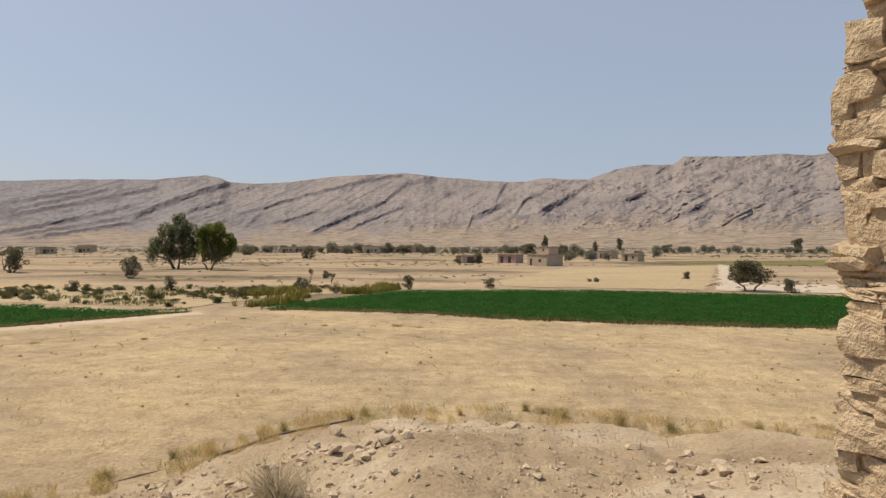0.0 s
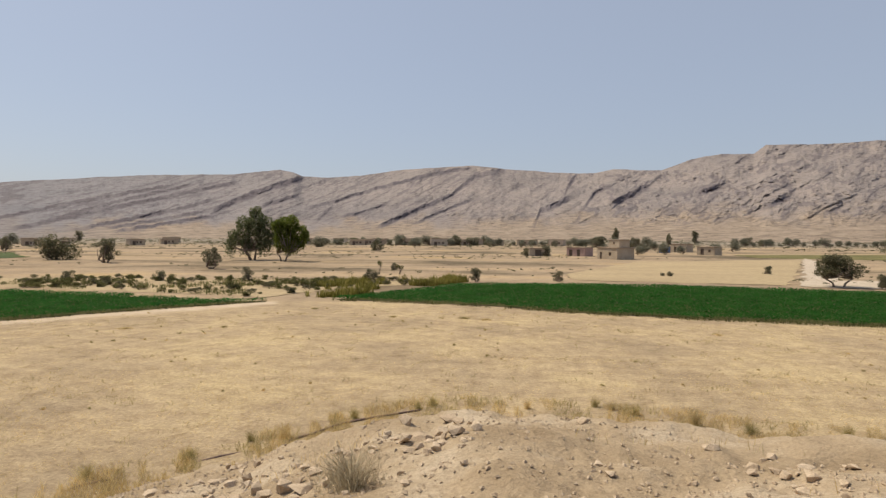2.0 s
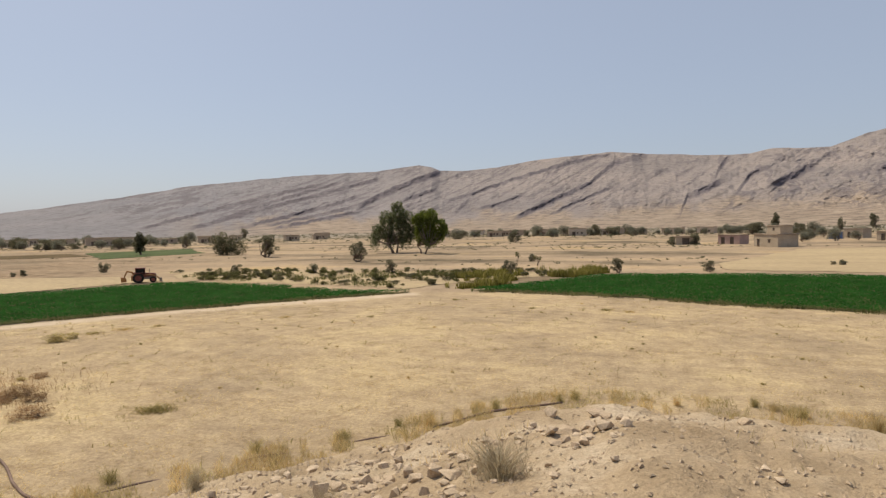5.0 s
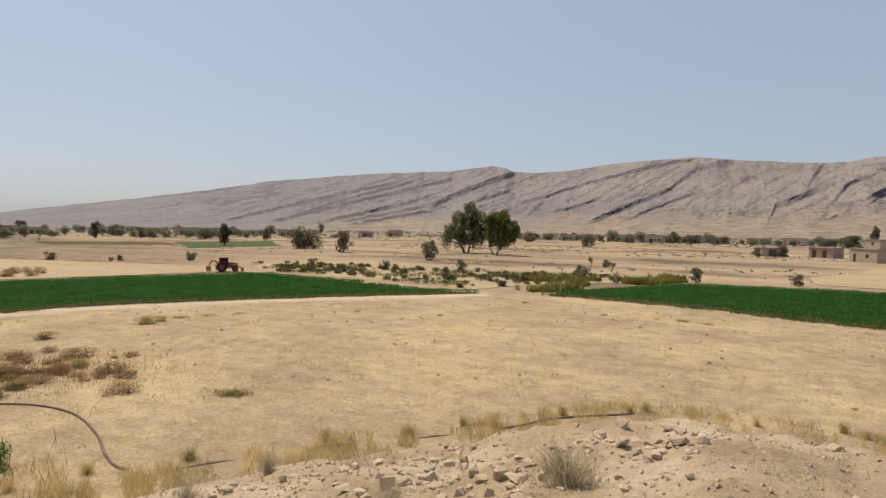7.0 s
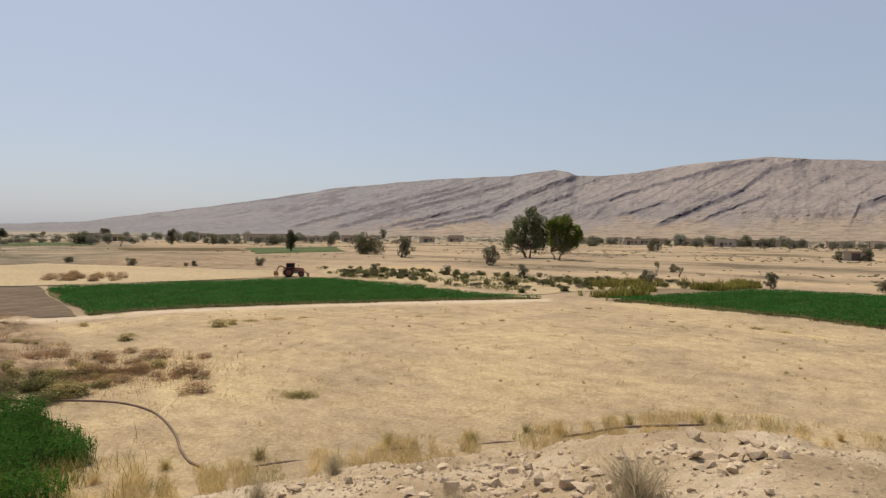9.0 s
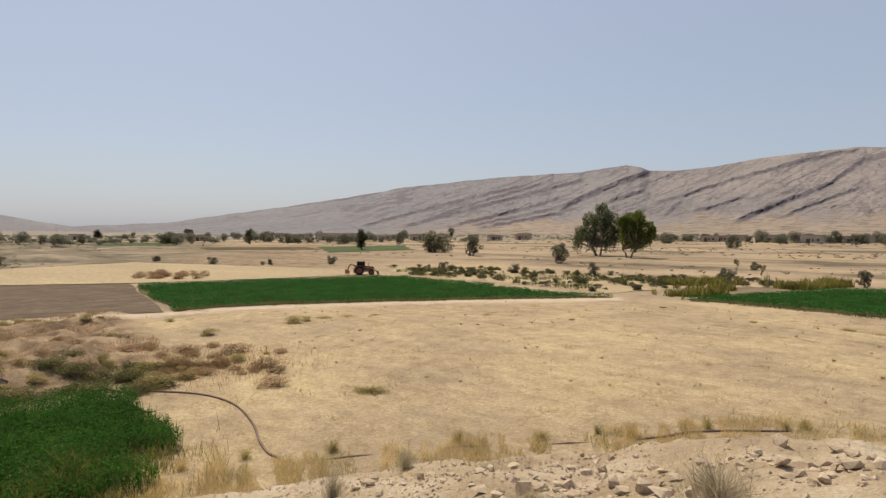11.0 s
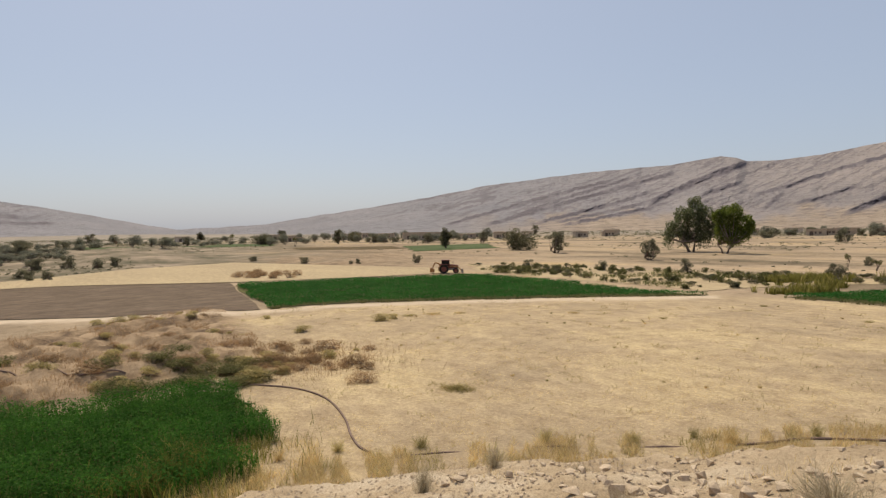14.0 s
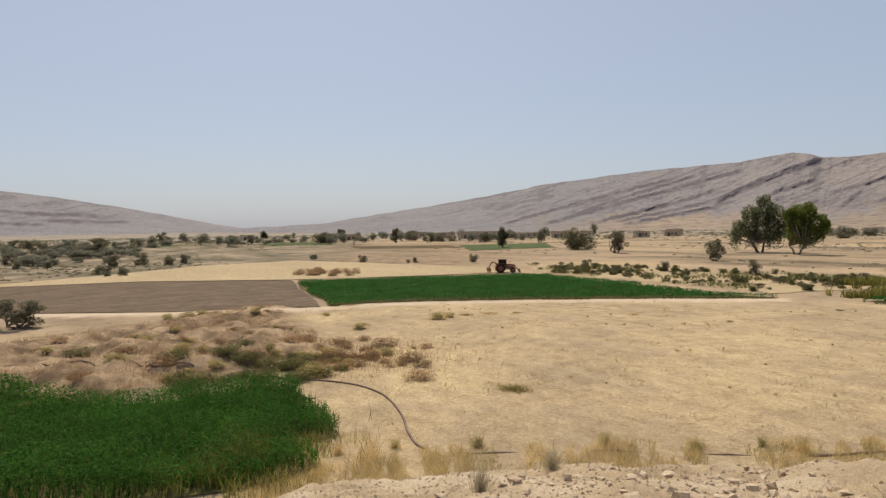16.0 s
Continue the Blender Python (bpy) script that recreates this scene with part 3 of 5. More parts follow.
STRIP = [(-118, -14), (-114.8, 6.2), (-124.2, 23.4), (-137.1, 42.4), (-140.3, 66.4), (-108.4, 74.7), (-86.7, 80.9), (-72.8, 75.5), (-80.9, 55.4), (-88.2, 41.6), (-103.4, 23.6), (-109.6, 6.1), (-112, -14)]
flat_field("field_1", BROWN, 0.07, PLOUGHED, "freshly ploughed brown soil beside the green crop")
flat_field("field_2", STRIP, 0.085, GOLD, "pale gold mown strip behind the ploughed soil")
flat_field("field_3", FIELD_A, 0.06, CROP_BED, "weedy soil at the edge of the green crop", 0.5)
flat_field("field_4", FIELD_B, 0.06, CROP_BED, "weedy soil at the edge of the green crop", 0.5)
crop("green_crop", FIELD_A, 0.24, 0.42, 0.17, 4, CROP, "dense dark green crop in a long field", 51)
crop("green_crop", FIELD_B, 0.22, 0.42, 0.16, 4, CROP, "dense dark green crop in a wedge-shaped field", 52)
NEAR_CROP = [(-48.9, -20.7), (-41.4, -9.4), (-36.2, 1.7), (-32.2, 4.6), (-29.8, 7.4), (-30.0, 10.9), (-29.3, 13.0), (-24.6, 12.4), (-23.1, 12.1), (-20.9, 11.2), (-20.9, 9.6), (-18.6, 9.2), (-18.4, 7.2), (-19.6, 4.0), (-22.4, 0.9), (-27, -16)]
for num, poly, mat, label in [
        (6, [(-227, 133.4), (-197, 163), (-168.7, 144.7), (-196, 118.4)], RED_STRIP, "russet stubble strip on the far plain"),
        (7, [(-193.1, 165.8), (-180, 203.4), (-140.6, 165), (-146.8, 130.6)], GREEN_STRIP, "dull green strip on the far plain"),
        (8, [(-365.7, 87), (-352, 149.7), (-280.3, 157.1), (-256, 140.7), (-311, 74)], GREEN_STRIP, "far green field by the wadi"),
        (9, [(10.6, 119.6), (35.4, 177), (90.8, 202), (42.9, 99.5), (11.3, 105.2)], GOLD, "yellow mown patch before the houses"),
        (10, [(81.8, 238.8), (169, 263), (150, 205), (126.7, 197), (81, 210.8)], OLIVE_STRIP, "olive weedy strip beyond the thorn tree"),
        (11, [(95.3, 212), (90.5, 193.7), (56.2, 111.5), (72.4, 112.5), (62.5, 93.8), (45.5, 96.5), (44.5, 99)], LIME, "bare whitish earth around the thorn tree")]:
    flat_field("field_%d" % num, poly, 0.07 + 0.015 * (num % 3), mat, label, 1.6)
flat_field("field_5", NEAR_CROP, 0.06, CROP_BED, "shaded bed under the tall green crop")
crop("tall_green_crop", NEAR_CROP, 0.14, 0.8, 0.08, 9, LUSH, "tall leafy bright green crop below the mound", 53)



def crop_stalks(poly, n, tall, seed):
    """Upright stalks that stand out of the tall crop, taller in drifts."""
    g = np.random.default_rng(seed)
    px, py = zip(*poly)
    x, y = g.uniform(min(px), max(px), n), g.uniform(min(py), max(py), n)
    jit = (fbm(x * 0.6, y * 0.6, 3, seed) - 0.5) * 2.4
    k = inside(poly, x + jit, y + jit * 0.6)
    x, y = x[k], y[k]
    v, f = blades(g, np.stack([x, y, np.clip(height(x, y), 0, 2.5)], 1), tall, 0.035, 0.45)
    tagged(new("crop_stalks", mesh_of("crop_stalks", v, f, LUSH)), "upright green stalks of the tall crop", "crop", kind="stuff")


crop_stalks(NEAR_CROP, 60000, 0.8, 54)

# ---------------------------------------------------------------- trees and bushes
def crown_points(rng, blobs, n):
    """Leaf places in the outer part of several clumps: (x, y, z, radius, flatness)."""
    b = np.array(blobs, float)
    pick = rng.choice(len(b), n, p=b[:, 3] ** 2 / (b[:, 3] ** 2).sum())
    d = rng.normal(size=(n, 3))
    d /= np.linalg.norm(d, axis=1)[:, None]
    rad = b[pick, 3] * rng.uniform(0.35, 1.0, n) ** 0.5 * rng.uniform(0.85, 1.12, n)
    p = d * rad[:, None]
    p[:, 2] *= b[pick, 4]
    return p + b[pick, :3]


def tree_thing(name, seed, w, h, trunk_h, clumps, leaves, leaf, mat, label, category, hang=0.0, stems=1, flat=0.8, bottom=0.25, round_top=True, lobe=(0.13, 0.24), lobes=None, girth=0.028):
    """A tree or bush of width w and height h round the origin: trunk, limbs to each clump of leaves, crown."""
    rng = np.random.default_rng(seed)
    th = new(name)
    tagged(th, label, category)
    blobs = []
    for x, z, rad in lobes or ():              # each lobe of a known crown is itself a few smaller clumps
        blobs.append((x, rng.uniform(-0.16, 0.16) * w, z, rad * 0.8, flat))
        for k in range(3):
            a, q = rng.uniform(0, 2 * np.pi), rad * rng.uniform(0.4, 0.8)
            blobs.append((x + math.cos(a) * q, rng.uniform(-0.2, 0.2) * w, z + math.sin(a) * q, rad * rng.uniform(0.3, 0.55), flat))
    for k in range(0 if lobes else clumps):
        a = rng.uniform(0, 2 * np.pi)
        q = rng.uniform(0, 1) ** 0.6
        z = h * rng.uniform(bottom, 0.86)
        env = math.sqrt(max(0.05, 1 - ((z / h - 0.42) / 0.6) ** 2)) if round_top else 1.0
        rad = w * rng.uniform(*lobe)
        reach = max(0.0, w * 0.5 * env - rad * 0.8) * q
        blobs.append((math.cos(a) * reach, math.sin(a) * reach, min(z, h - rad * flat * 0.9), rad, flat))
    pieces = []
    base_r = max(0.03, girth * h)
    tops = []
    for s in range(stems):
        a = rng.uniform(0, 2 * np.pi)
        lean = (0.05 if stems == 1 else 0.25) * w
        tip = Vector((math.cos(a) * lean, math.sin(a) * lean, trunk_h))
        mid = tip * 0.5 + Vector((rng.uniform(-0.02, 0.02) * w, rng.uniform(-0.02, 0.02) * w, 0))
        pieces.append(tube([(0.3 * tip.x if stems > 1 else 0, 0.3 * tip.y if stems > 1 else 0, -0.2), mid, tip], [base_r * 1.3, base_r, base_r * 0.75]))
        tops.append(tip)
    part("trunk", mesh_of("trunk", *joined(pieces), BARK, True), th)
    limbs = []
    for x, y, z, rad, fl in blobs:
        t = tops[int(rng.integers(len(tops)))]
        e = Vector((x, y, z))
        limbs.append(tube([t * 0.92, t.lerp(e, 0.5) + Vector((0, 0, -0.04 * h)), e], [base_r * 0.6, base_r * 0.4, base_r * 0.15], 5))
    part("branchwork", mesh_of("branchwork", *joined(limbs), BARK, True), th)["kind"] = "stuff"
    c = crown_points(rng, blobs, leaves)
    if hang:
        c[:, 2] -= rng.uniform(0, 1, leaves) ** 3 * hang
    c = c[c[:, 2] > 0.05]
    v, f = leaf_cards(rng, c, leaf, hang * 0.3)
    part("crown", mesh_of("crown", v, f, mat), th)["kind"] = "stuff"
    return th


def stand(x, y, turn=0.0, s=1.0, sink=0.0):
    z = float(height(np.array([float(x)]), np.array([float(y)]))[0]) - sink
    return pose(x, y, z, 0, 0, turn)


def plant_all(kind, places, size, group):
    """Copies of one of a few plants at (x, y, width, height)."""
    spread = []
    for x, y, w, h in places:                # a wide mass is several plants side by side
        n = max(1, round(w / (1.5 * h)))
        d = math.hypot(x, y)
        for j in range(n):
            o = (j + 0.5) / n - 0.5
            q = 1.0 if n == 1 else random.uniform(0.65, 1.1)
            spread.append((x + y / d * w * o, y - x / d * w * o + random.uniform(-1, 1) * (n > 1) * h, w / n * q * (1.15 if n > 1 else 1), h * q))
    for k, (x, y, w, h) in enumerate(spread):
        src, sw, sh = kind[k % len(kind)]
        m = stand(x, y, 57.0 * k % 360) @ Matrix.Diagonal((w / sw, w / sw, h / sh, 1))
        ob = copy_thing(src, m)
        ob["group"] = group


GUM_LOBES = [(0.7, 12.4, 2.7), (-2.9, 10.6, 2.5), (3.8, 10.4, 2.6), (7.0, 10.4, 1.9), (-5.6, 7.2, 1.9), (-5.8, 4.4, 1.6), (-2.6, 6.0, 2.3), (2.7, 6.8, 2.5), (3.4, 4.2, 1.7), (0.0, 8.8, 2.9), (6.0, 7.6, 1.9), (-1.4, 4.2, 1.5), (1.4, 3.8, 1.2)]
ELM_LOBES = [(2.2, 10.6, 2.4), (0.2, 8.2, 2.7), (4.2, 7.9, 2.4), (5.8, 7.0, 1.6), (-0.8, 5.0, 2.1), (3.2, 5.0, 2.2), (1.2, 3.6, 1.6), (-1.6, 9.6, 1.9), (4.8, 4.8, 1.5), (1.6, 6.2, 2.4)]
gum = tree_thing("gum_tree", 101, 15.0, 15.4, 3.0, 0, 17000, 0.34, GUM, "tall grey-green gum tree with drooping foliage and several pale trunks", "tree", hang=2.6, stems=3, flat=1.0, lobes=GUM_LOBES, girth=0.017)
gum.matrix_basis = stand(-71.4, 164.6, 23.8)
elm = tree_thing("broadleaf_tree", 102, 10.0, 12.8, 2.2, 0, 14000, 0.34, ELM, "bright green broad-leaved tree beside the gum tree", "tree", hang=1.4, stems=2, flat=0.95, lobes=ELM_LOBES, girth=0.016)
elm.matrix_basis = stand(-60.6, 158.6, 20.6)
acacia = tree_thing("thorn_tree", 108, 7.8, 5.2, 1.4, 34, 7000, 0.22, SCRUB, "dark spreading thorn tree at the edge of the crop", "tree", flat=0.7, bottom=0.36, stems=2, lobe=(0.10, 0.17))
acacia.matrix_basis = stand(49.1, 97.8)

DARK_AT = [(-63.0, 123.6, 4.6, 4.9), (-100.0, 142.1, 7.0, 7.0), (-42.0, 94.3, 2.4, 2.4), (-21.7, 94.3, 3.0, 2.3), (-5.5, 98.3, 2.4, 2.6), (7.8, 101.3, 2.2, 1.8), (-193.7, 216.1, 5.9, 5.7), (-316.7, 173.1, 4.3, 5.1),
           (-321.8, 427.6, 8.7, 8.2), (-416.1, 107.3, 8.3, 7.2), (-360.3, 131.3, 6.0, 5.0), (-308.4, 122.3, 5.8, 4.7), (-61.8, 4.4, 4.5, 2.7)]
LOW_AT = [(-56.0, 92.6, 2.8, 1.9), (50.6, 127.3, 2.4, 1.8), (29.0, 117.5, 2.8, 0.9), (54.0, 94.9, 3.2, 2.4), (8.9, 213.3, 11.4, 3.9), (50.0, 358.2, 13.2, 6.6), (65.9, 334.1, 7.7, 6.2), (109.6, 439.7, 6.5, 8.9),
          (142.8, 494.3, 8.2, 11.0), (164.4, 430.8, 13.9, 5.6), (290.4, 502.5, 13.9, 11.6), (-120.9, 390.5, 8.3, 4.3), (-101.6, 376.5, 16.3, 4.9), (-56.5, 256.4, 6.2, 5.2), (-73.0, 365.6, 5.1, 4.0), (-45.0, 371.0, 8.6, 5.5)]
LOW_AT += [(-33.7, 373.2, 9.6, 6.9), (-17.9, 376.3, 19.1, 5.6), (-24.0, 125.8, 1.8, 1.8), (-100.7, 90.4, 2.5, 2.1), (-254.8, 205.2, 22.4, 4.9), (-214.0, 198.8, 7.5, 5.3), (-121.5, 74.6, 2.9, 1.7), (-109.7, 79.9, 3.1, 1.3),
           (-72.6, 93.6, 2.7, 1.5), (-100.5, 313.1, 9.0, 4.5), (-149.4, 27.9, 5.2, 3.0), (-169.3, 38.5, 4.3, 3.5), (-157.7, 44.5, 7.6, 2.9), (-195.2, 12.6, 4.4, 3.1), (-164.9, 15.3, 7.6, 2.4), (-267.5, 34.7, 23.3, 4.9)]
LOW_AT += [(-344.4, 25.7, 15.7, 4.4), (-253.8, 43.6, 6.2, 3.7), (-343.1, 76.4, 7.3, 4.4), (-120.2, 22.0, 4.5, 1.5), (-128.0, 21.8, 5.2, 1.7), (-140.9, 72.1, 2.9, 1.4), (-255.0, 198.0, 8.9, 5.4)]
TALL_AT = [(-158.6, 156.9, 6.2, 8.0), (-256.6, 177.3, 4.5, 8.3), (-444.5, 186.8, 8.1, 6.8), (-458.2, 261.1, 8.2, 7.7), (72.2, 431.7, 7.0, 12.4)]
ROUND_AT = [(-123.0, 154.5, 11.9, 7.1), (-312.6, 229.4, 11.4, 5.7), (-287.5, 152.1, 12.4, 5.6), (-287.3, 209.7, 8.2, 5.9)]
THIN_AT = [(-21.0, 114.5, 2.3, 1.9), (-26.2, 121.2, 1.4, 2.3), (-244.0, 145.5, 3.5, 4.2), (-343.4, 163.0, 4.4, 5.5)]
dark = [(tree_thing("bush", 110 + k, 4.0, 4.2, 0.5, 20, 4200, 0.15, SAGE, "dark rounded desert bush on bare ground", "bush", stems=5, flat=0.9, bottom=0.16, lobe=(0.09, 0.19)), 4.0, 4.2) for k in range(3)]
low = [(tree_thing("shrub", 120 + k, 4.0, 2.2, 0.25, 20, 3200, 0.14, SAGE, "low spreading grey-green shrub on dry soil", "shrub", stems=6, flat=0.7, bottom=0.06, lobe=(0.08, 0.19)), 4.0, 2.2) for k in range(3)]
tall = [(tree_thing("tree", 130 + k, 5.0, 8.2, 1.4, 16, 3200, 0.34, SCRUB, "tall dark narrow tree on the plain", "tree", stems=2, flat=1.0, bottom=0.18), 5.0, 8.2) for k in range(2)]
broad = [(tree_thing("tree", 140 + k, 11.0, 6.6, 1.2, 22, 4200, 0.36, SCRUB, "broad dark green tree with a rounded crown", "tree", stems=3, flat=0.8, bottom=0.14), 11.0, 6.6) for k in range(2)]
thin = [(tree_thing("sapling", 150, 2.4, 2.6, 1.0, 7, 500, 0.16, OLIVE, "thin sparse sapling on bare ground", "sapling", stems=3, bottom=0.5), 2.4, 2.6)]
plant_all(dark, DARK_AT, 1, "bushes on the plain")
plant_all(low, LOW_AT, 1, "shrubs on the plain")
plant_all(tall, TALL_AT, 1, "tall trees on the plain")
plant_all(broad, ROUND_AT, 1, "broad trees on the plain")
plant_all(thin, THIN_AT, 1, "saplings on the plain")
for src, _, _ in dark + low + tall + broad + thin:
    for o in (*src.children_recursive, src):
        bpy.data.objects.remove(o)

# ---------------------------------------------------------------- ruined wall, rubble, pipe
def rounded_stone(seed):
    """A rough building stone in a unit box, 48 triangles."""
    rng = np.random.default_rng(seed)
    bm = bmesh.new()
    bmesh.ops.create_cube(bm, size=1.0)
    bmesh.ops.subdivide_edges(bm, edges=bm.edges[:], cuts=1, use_grid_fill=True)
    for v in bm.verts:
        k = sum(abs(c) > 0.3 for c in v.co)
        v.co *= {3: 0.90, 2: 0.97, 1: 1.03}.get(k, 1.0)
        v.co += Vector(rng.uniform(-0.085, 0.085, 3))
    bmesh.ops.recalc_face_normals(bm, faces=bm.faces[:])
    me = bpy.data.meshes.new("stone")
    bm.to_mesh(me)
    bm.free()
    return me


def broken_rock(seed, material):
    """An angular broken rock in a unit box, standing on z = 0."""
    rng = np.random.default_rng(seed)
    bm = bmesh.new()
    for k in range(11):
        p = rng.normal(size=3)
        p = p / np.abs(p).max() ** 0.8 / np.linalg.norm(p) ** 0.2
        bm.verts.new(np.clip(p * 0.5, -0.5, 0.5) + np.array([0, 0, 0.42]))
    r = bmesh.ops.convex_hull(bm, input=bm.verts[:])
    bmesh.ops.delete(bm, geom=[g for g in r["geom_interior"] if isinstance(g, bmesh.types.BMVert)], context="VERTS")
    bmesh.ops.bevel(bm, geom=bm.edges[:], offset=0.015, segments=1, affect="EDGES")
    bmesh.ops.recalc_face_normals(bm, faces=bm.faces[:])
    me = bpy.data.meshes.new("rock")
    bm.to_mesh(me)
    bm.free()
    me.materials.append(material)
    return me


ROCK_MESH = [broken_rock(200 + k, RUBBLE) for k in range(9)]
ROCKS = [(-1.44, 8.27, 0.22, 0.17), (-1.59, 7.73, 0.1, 0.09), (-1.22, 6.91, 0.15, 0.13), (-1.09, 7.18, 0.31, 0.11), (-0.85, 7.36, 0.23, 0.1), (-0.65, 6.93, 0.26, 0.15), (-0.75, 6.85, 0.13, 0.09), (-0.86, 8.39, 0.22, 0.11),
         (-0.7, 7.97, 0.17, 0.08), (-1.14, 6.63, 0.18, 0.05), (-0.82, 6.51, 0.17, 0.07), (-0.89, 6.39, 0.12, 0.07), (-1.03, 6.7, 0.14, 0.07), (0.17, 6.64, 0.07, 0.03), (0.82, 6.73, 0.06, 0.05), (-0.49, 6.26, 0.1, 0.03),
         (-2.22, 5.74, 0.15, 0.15), (-2.78, 6.37, 0.13, 0.15), (-3.4, 7.53, 0.13, 0.11), (-3.64, 8.38, 0.12, 0.1), (-3.56, 7.39, 0.15, 0.09), (-2.57, 5.55, 0.13, 0.1), (-2.18, 5.3, 0.12, 0.09), (0.95, 8.2, 0.2, 0.09)]
ROCKS += [(-2.04, 5.7, 0.23, 0.08), (-2.12, 6.43, 0.18, 0.07), (-0.92, 5.25, 0.1, 0.05), (-4.48, 9.23, 0.11, 0.08), (-3.81, 6.19, 0.19, 0.18), (-3.67, 6.34, 0.2, 0.1), (-3.59, 5.98, 0.15, 0.09), (-3.44, 6.62, 0.16, 0.12),
          (-3.15, 6.21, 0.15, 0.08), (-4.25, 5.91, 0.27, 0.08), (-3.95, 5.81, 0.15, 0.08), (-6.54, 6.1, 0.14, 0.1), (-6.56, 6.28, 0.12, 0.07), (-5.15, 8.2, 0.21, 0.06), (-6.67, 8.65, 0.12, 0.07), (-6.43, 7.41, 0.15, 0.12)]
rng = np.random.default_rng(77)
for k in range(210):
    c = [(-3.2, 6.2, 1.1, 0.8), (-1.0, 7.0, 0.8, 0.7), (-5.2, 7.0, 1.6, 1.0), (2.6, 6.0, 0.6, 0.6)][(0, 0, 1, 2, 3, 0, 2)[k % 7]]
    w = float(rng.uniform(0.05, 0.17))
    ROCKS.append((c[0] + rng.normal() * c[2], c[1] + rng.normal() * c[3], w, w * float(rng.uniform(0.28, 0.65))))
for k, (x, y, w, h) in enumerate(ROCKS):
    if math.hypot(x, y) < 4.2:
        continue
    ob = new("rock", ROCK_MESH[k % 9])
    ob.matrix_basis = stand(x, y, 47.0 * k % 360, sink=0.12 * h) @ Matrix.Diagonal((w, w * rng.uniform(0.7, 1.1), h, 1))
    tagged(ob, "pale angular broken stone lying on the dusty mound", "rock", "rubble stones on the mound")


def gravel(name, n, sampler, size, material, label, seed, flatness=0.6):
    """Countless pebbles as one object."""
    g = np.random.default_rng(seed)
    xy = sampler(g, n)
    base = np.array([(1, 0, 0), (-0.5, 0.87, 0), (-0.5, -0.87, 0), (0, 0, 1), (0.2, 0.1, -0.6)]) * 0.5
    tri = np.array([(0, 1, 3), (1, 2, 3), (2, 0, 3), (1, 0, 4), (2, 1, 4), (0, 2, 4)])
    s = size * g.uniform(0.3, 1.0, n) ** 2
    a = g.uniform(0, 6.28, n)
    b = np.repeat(base[None], n, 0) + g.uniform(-0.12, 0.12, (n, 5, 3))
    rot = np.stack([b[:, :, 0] * np.cos(a)[:, None] - b[:, :, 1] * np.sin(a)[:, None], b[:, :, 0] * np.sin(a)[:, None] + b[:, :, 1] * np.cos(a)[:, None], b[:, :, 2] * flatness], 2)
    z = height(xy[:, 0], xy[:, 1])
    v = rot * s[:, None, None] + np.stack([xy[:, 0], xy[:, 1], z + 0.12 * s], 1)[:, None, :]
    f = (np.arange(n)[:, None, None] * 5 + tri[None]).reshape(-1, 3)
    tagged(new(name, mesh_of(name, v.reshape(-1, 3), f, material)), label, "gravel", kind="stuff")


def on_mound(g, n):
    a, r = np.radians(g.uniform(-37, 75, n * 3)), g.uniform(3.6, 13, n * 3)
    x, y = -np.sin(a) * r, np.cos(a) * r
    keep = (fbm(x * 0.7, y * 0.7, 3, 61) + 0.25 * sstep(x, -1, -5) > g.uniform(0.3, 0.8, n * 3)) & (r < np.interp(np.degrees(a), RIM_A, RIM_R) + 2)
    return np.stack([x, y], 1)[keep][:n]


pts = on_mound(np.random.default_rng(5), 9000)
gravel("gravel", len(pts), lambda g, n: pts[:n], 0.075, RUBBLE, "pale gravel and stone chips on the mound", 6)

# the wall: rough courses of stone; its broken end is ragged
WALL_END, ALONG = Vector((2.95, 4.53, 0)), Vector((0.25, -0.968, 0))
OUT = Vector((-0.968, -0.25, 0))
RAGGED = [(5.6, -0.10), (6.07, -0.08), (6.5, 0.02), (6.8, -0.07), (6.95, 0.07), (7.28, 0.02), (7.6, 0.06), (7.72, -0.04), (7.95, -0.06), (8.12, 0.03), (8.4, 0.0), (8.66, -0.05), (9.04, -0.05), (9.4, 0.03), (9.75, 0.16), (10.6, 0.3)]
STONE_MESH = [rounded_stone(300 + k) for k in range(10)]
for me in STONE_MESH:
    me.materials.append(STONE)


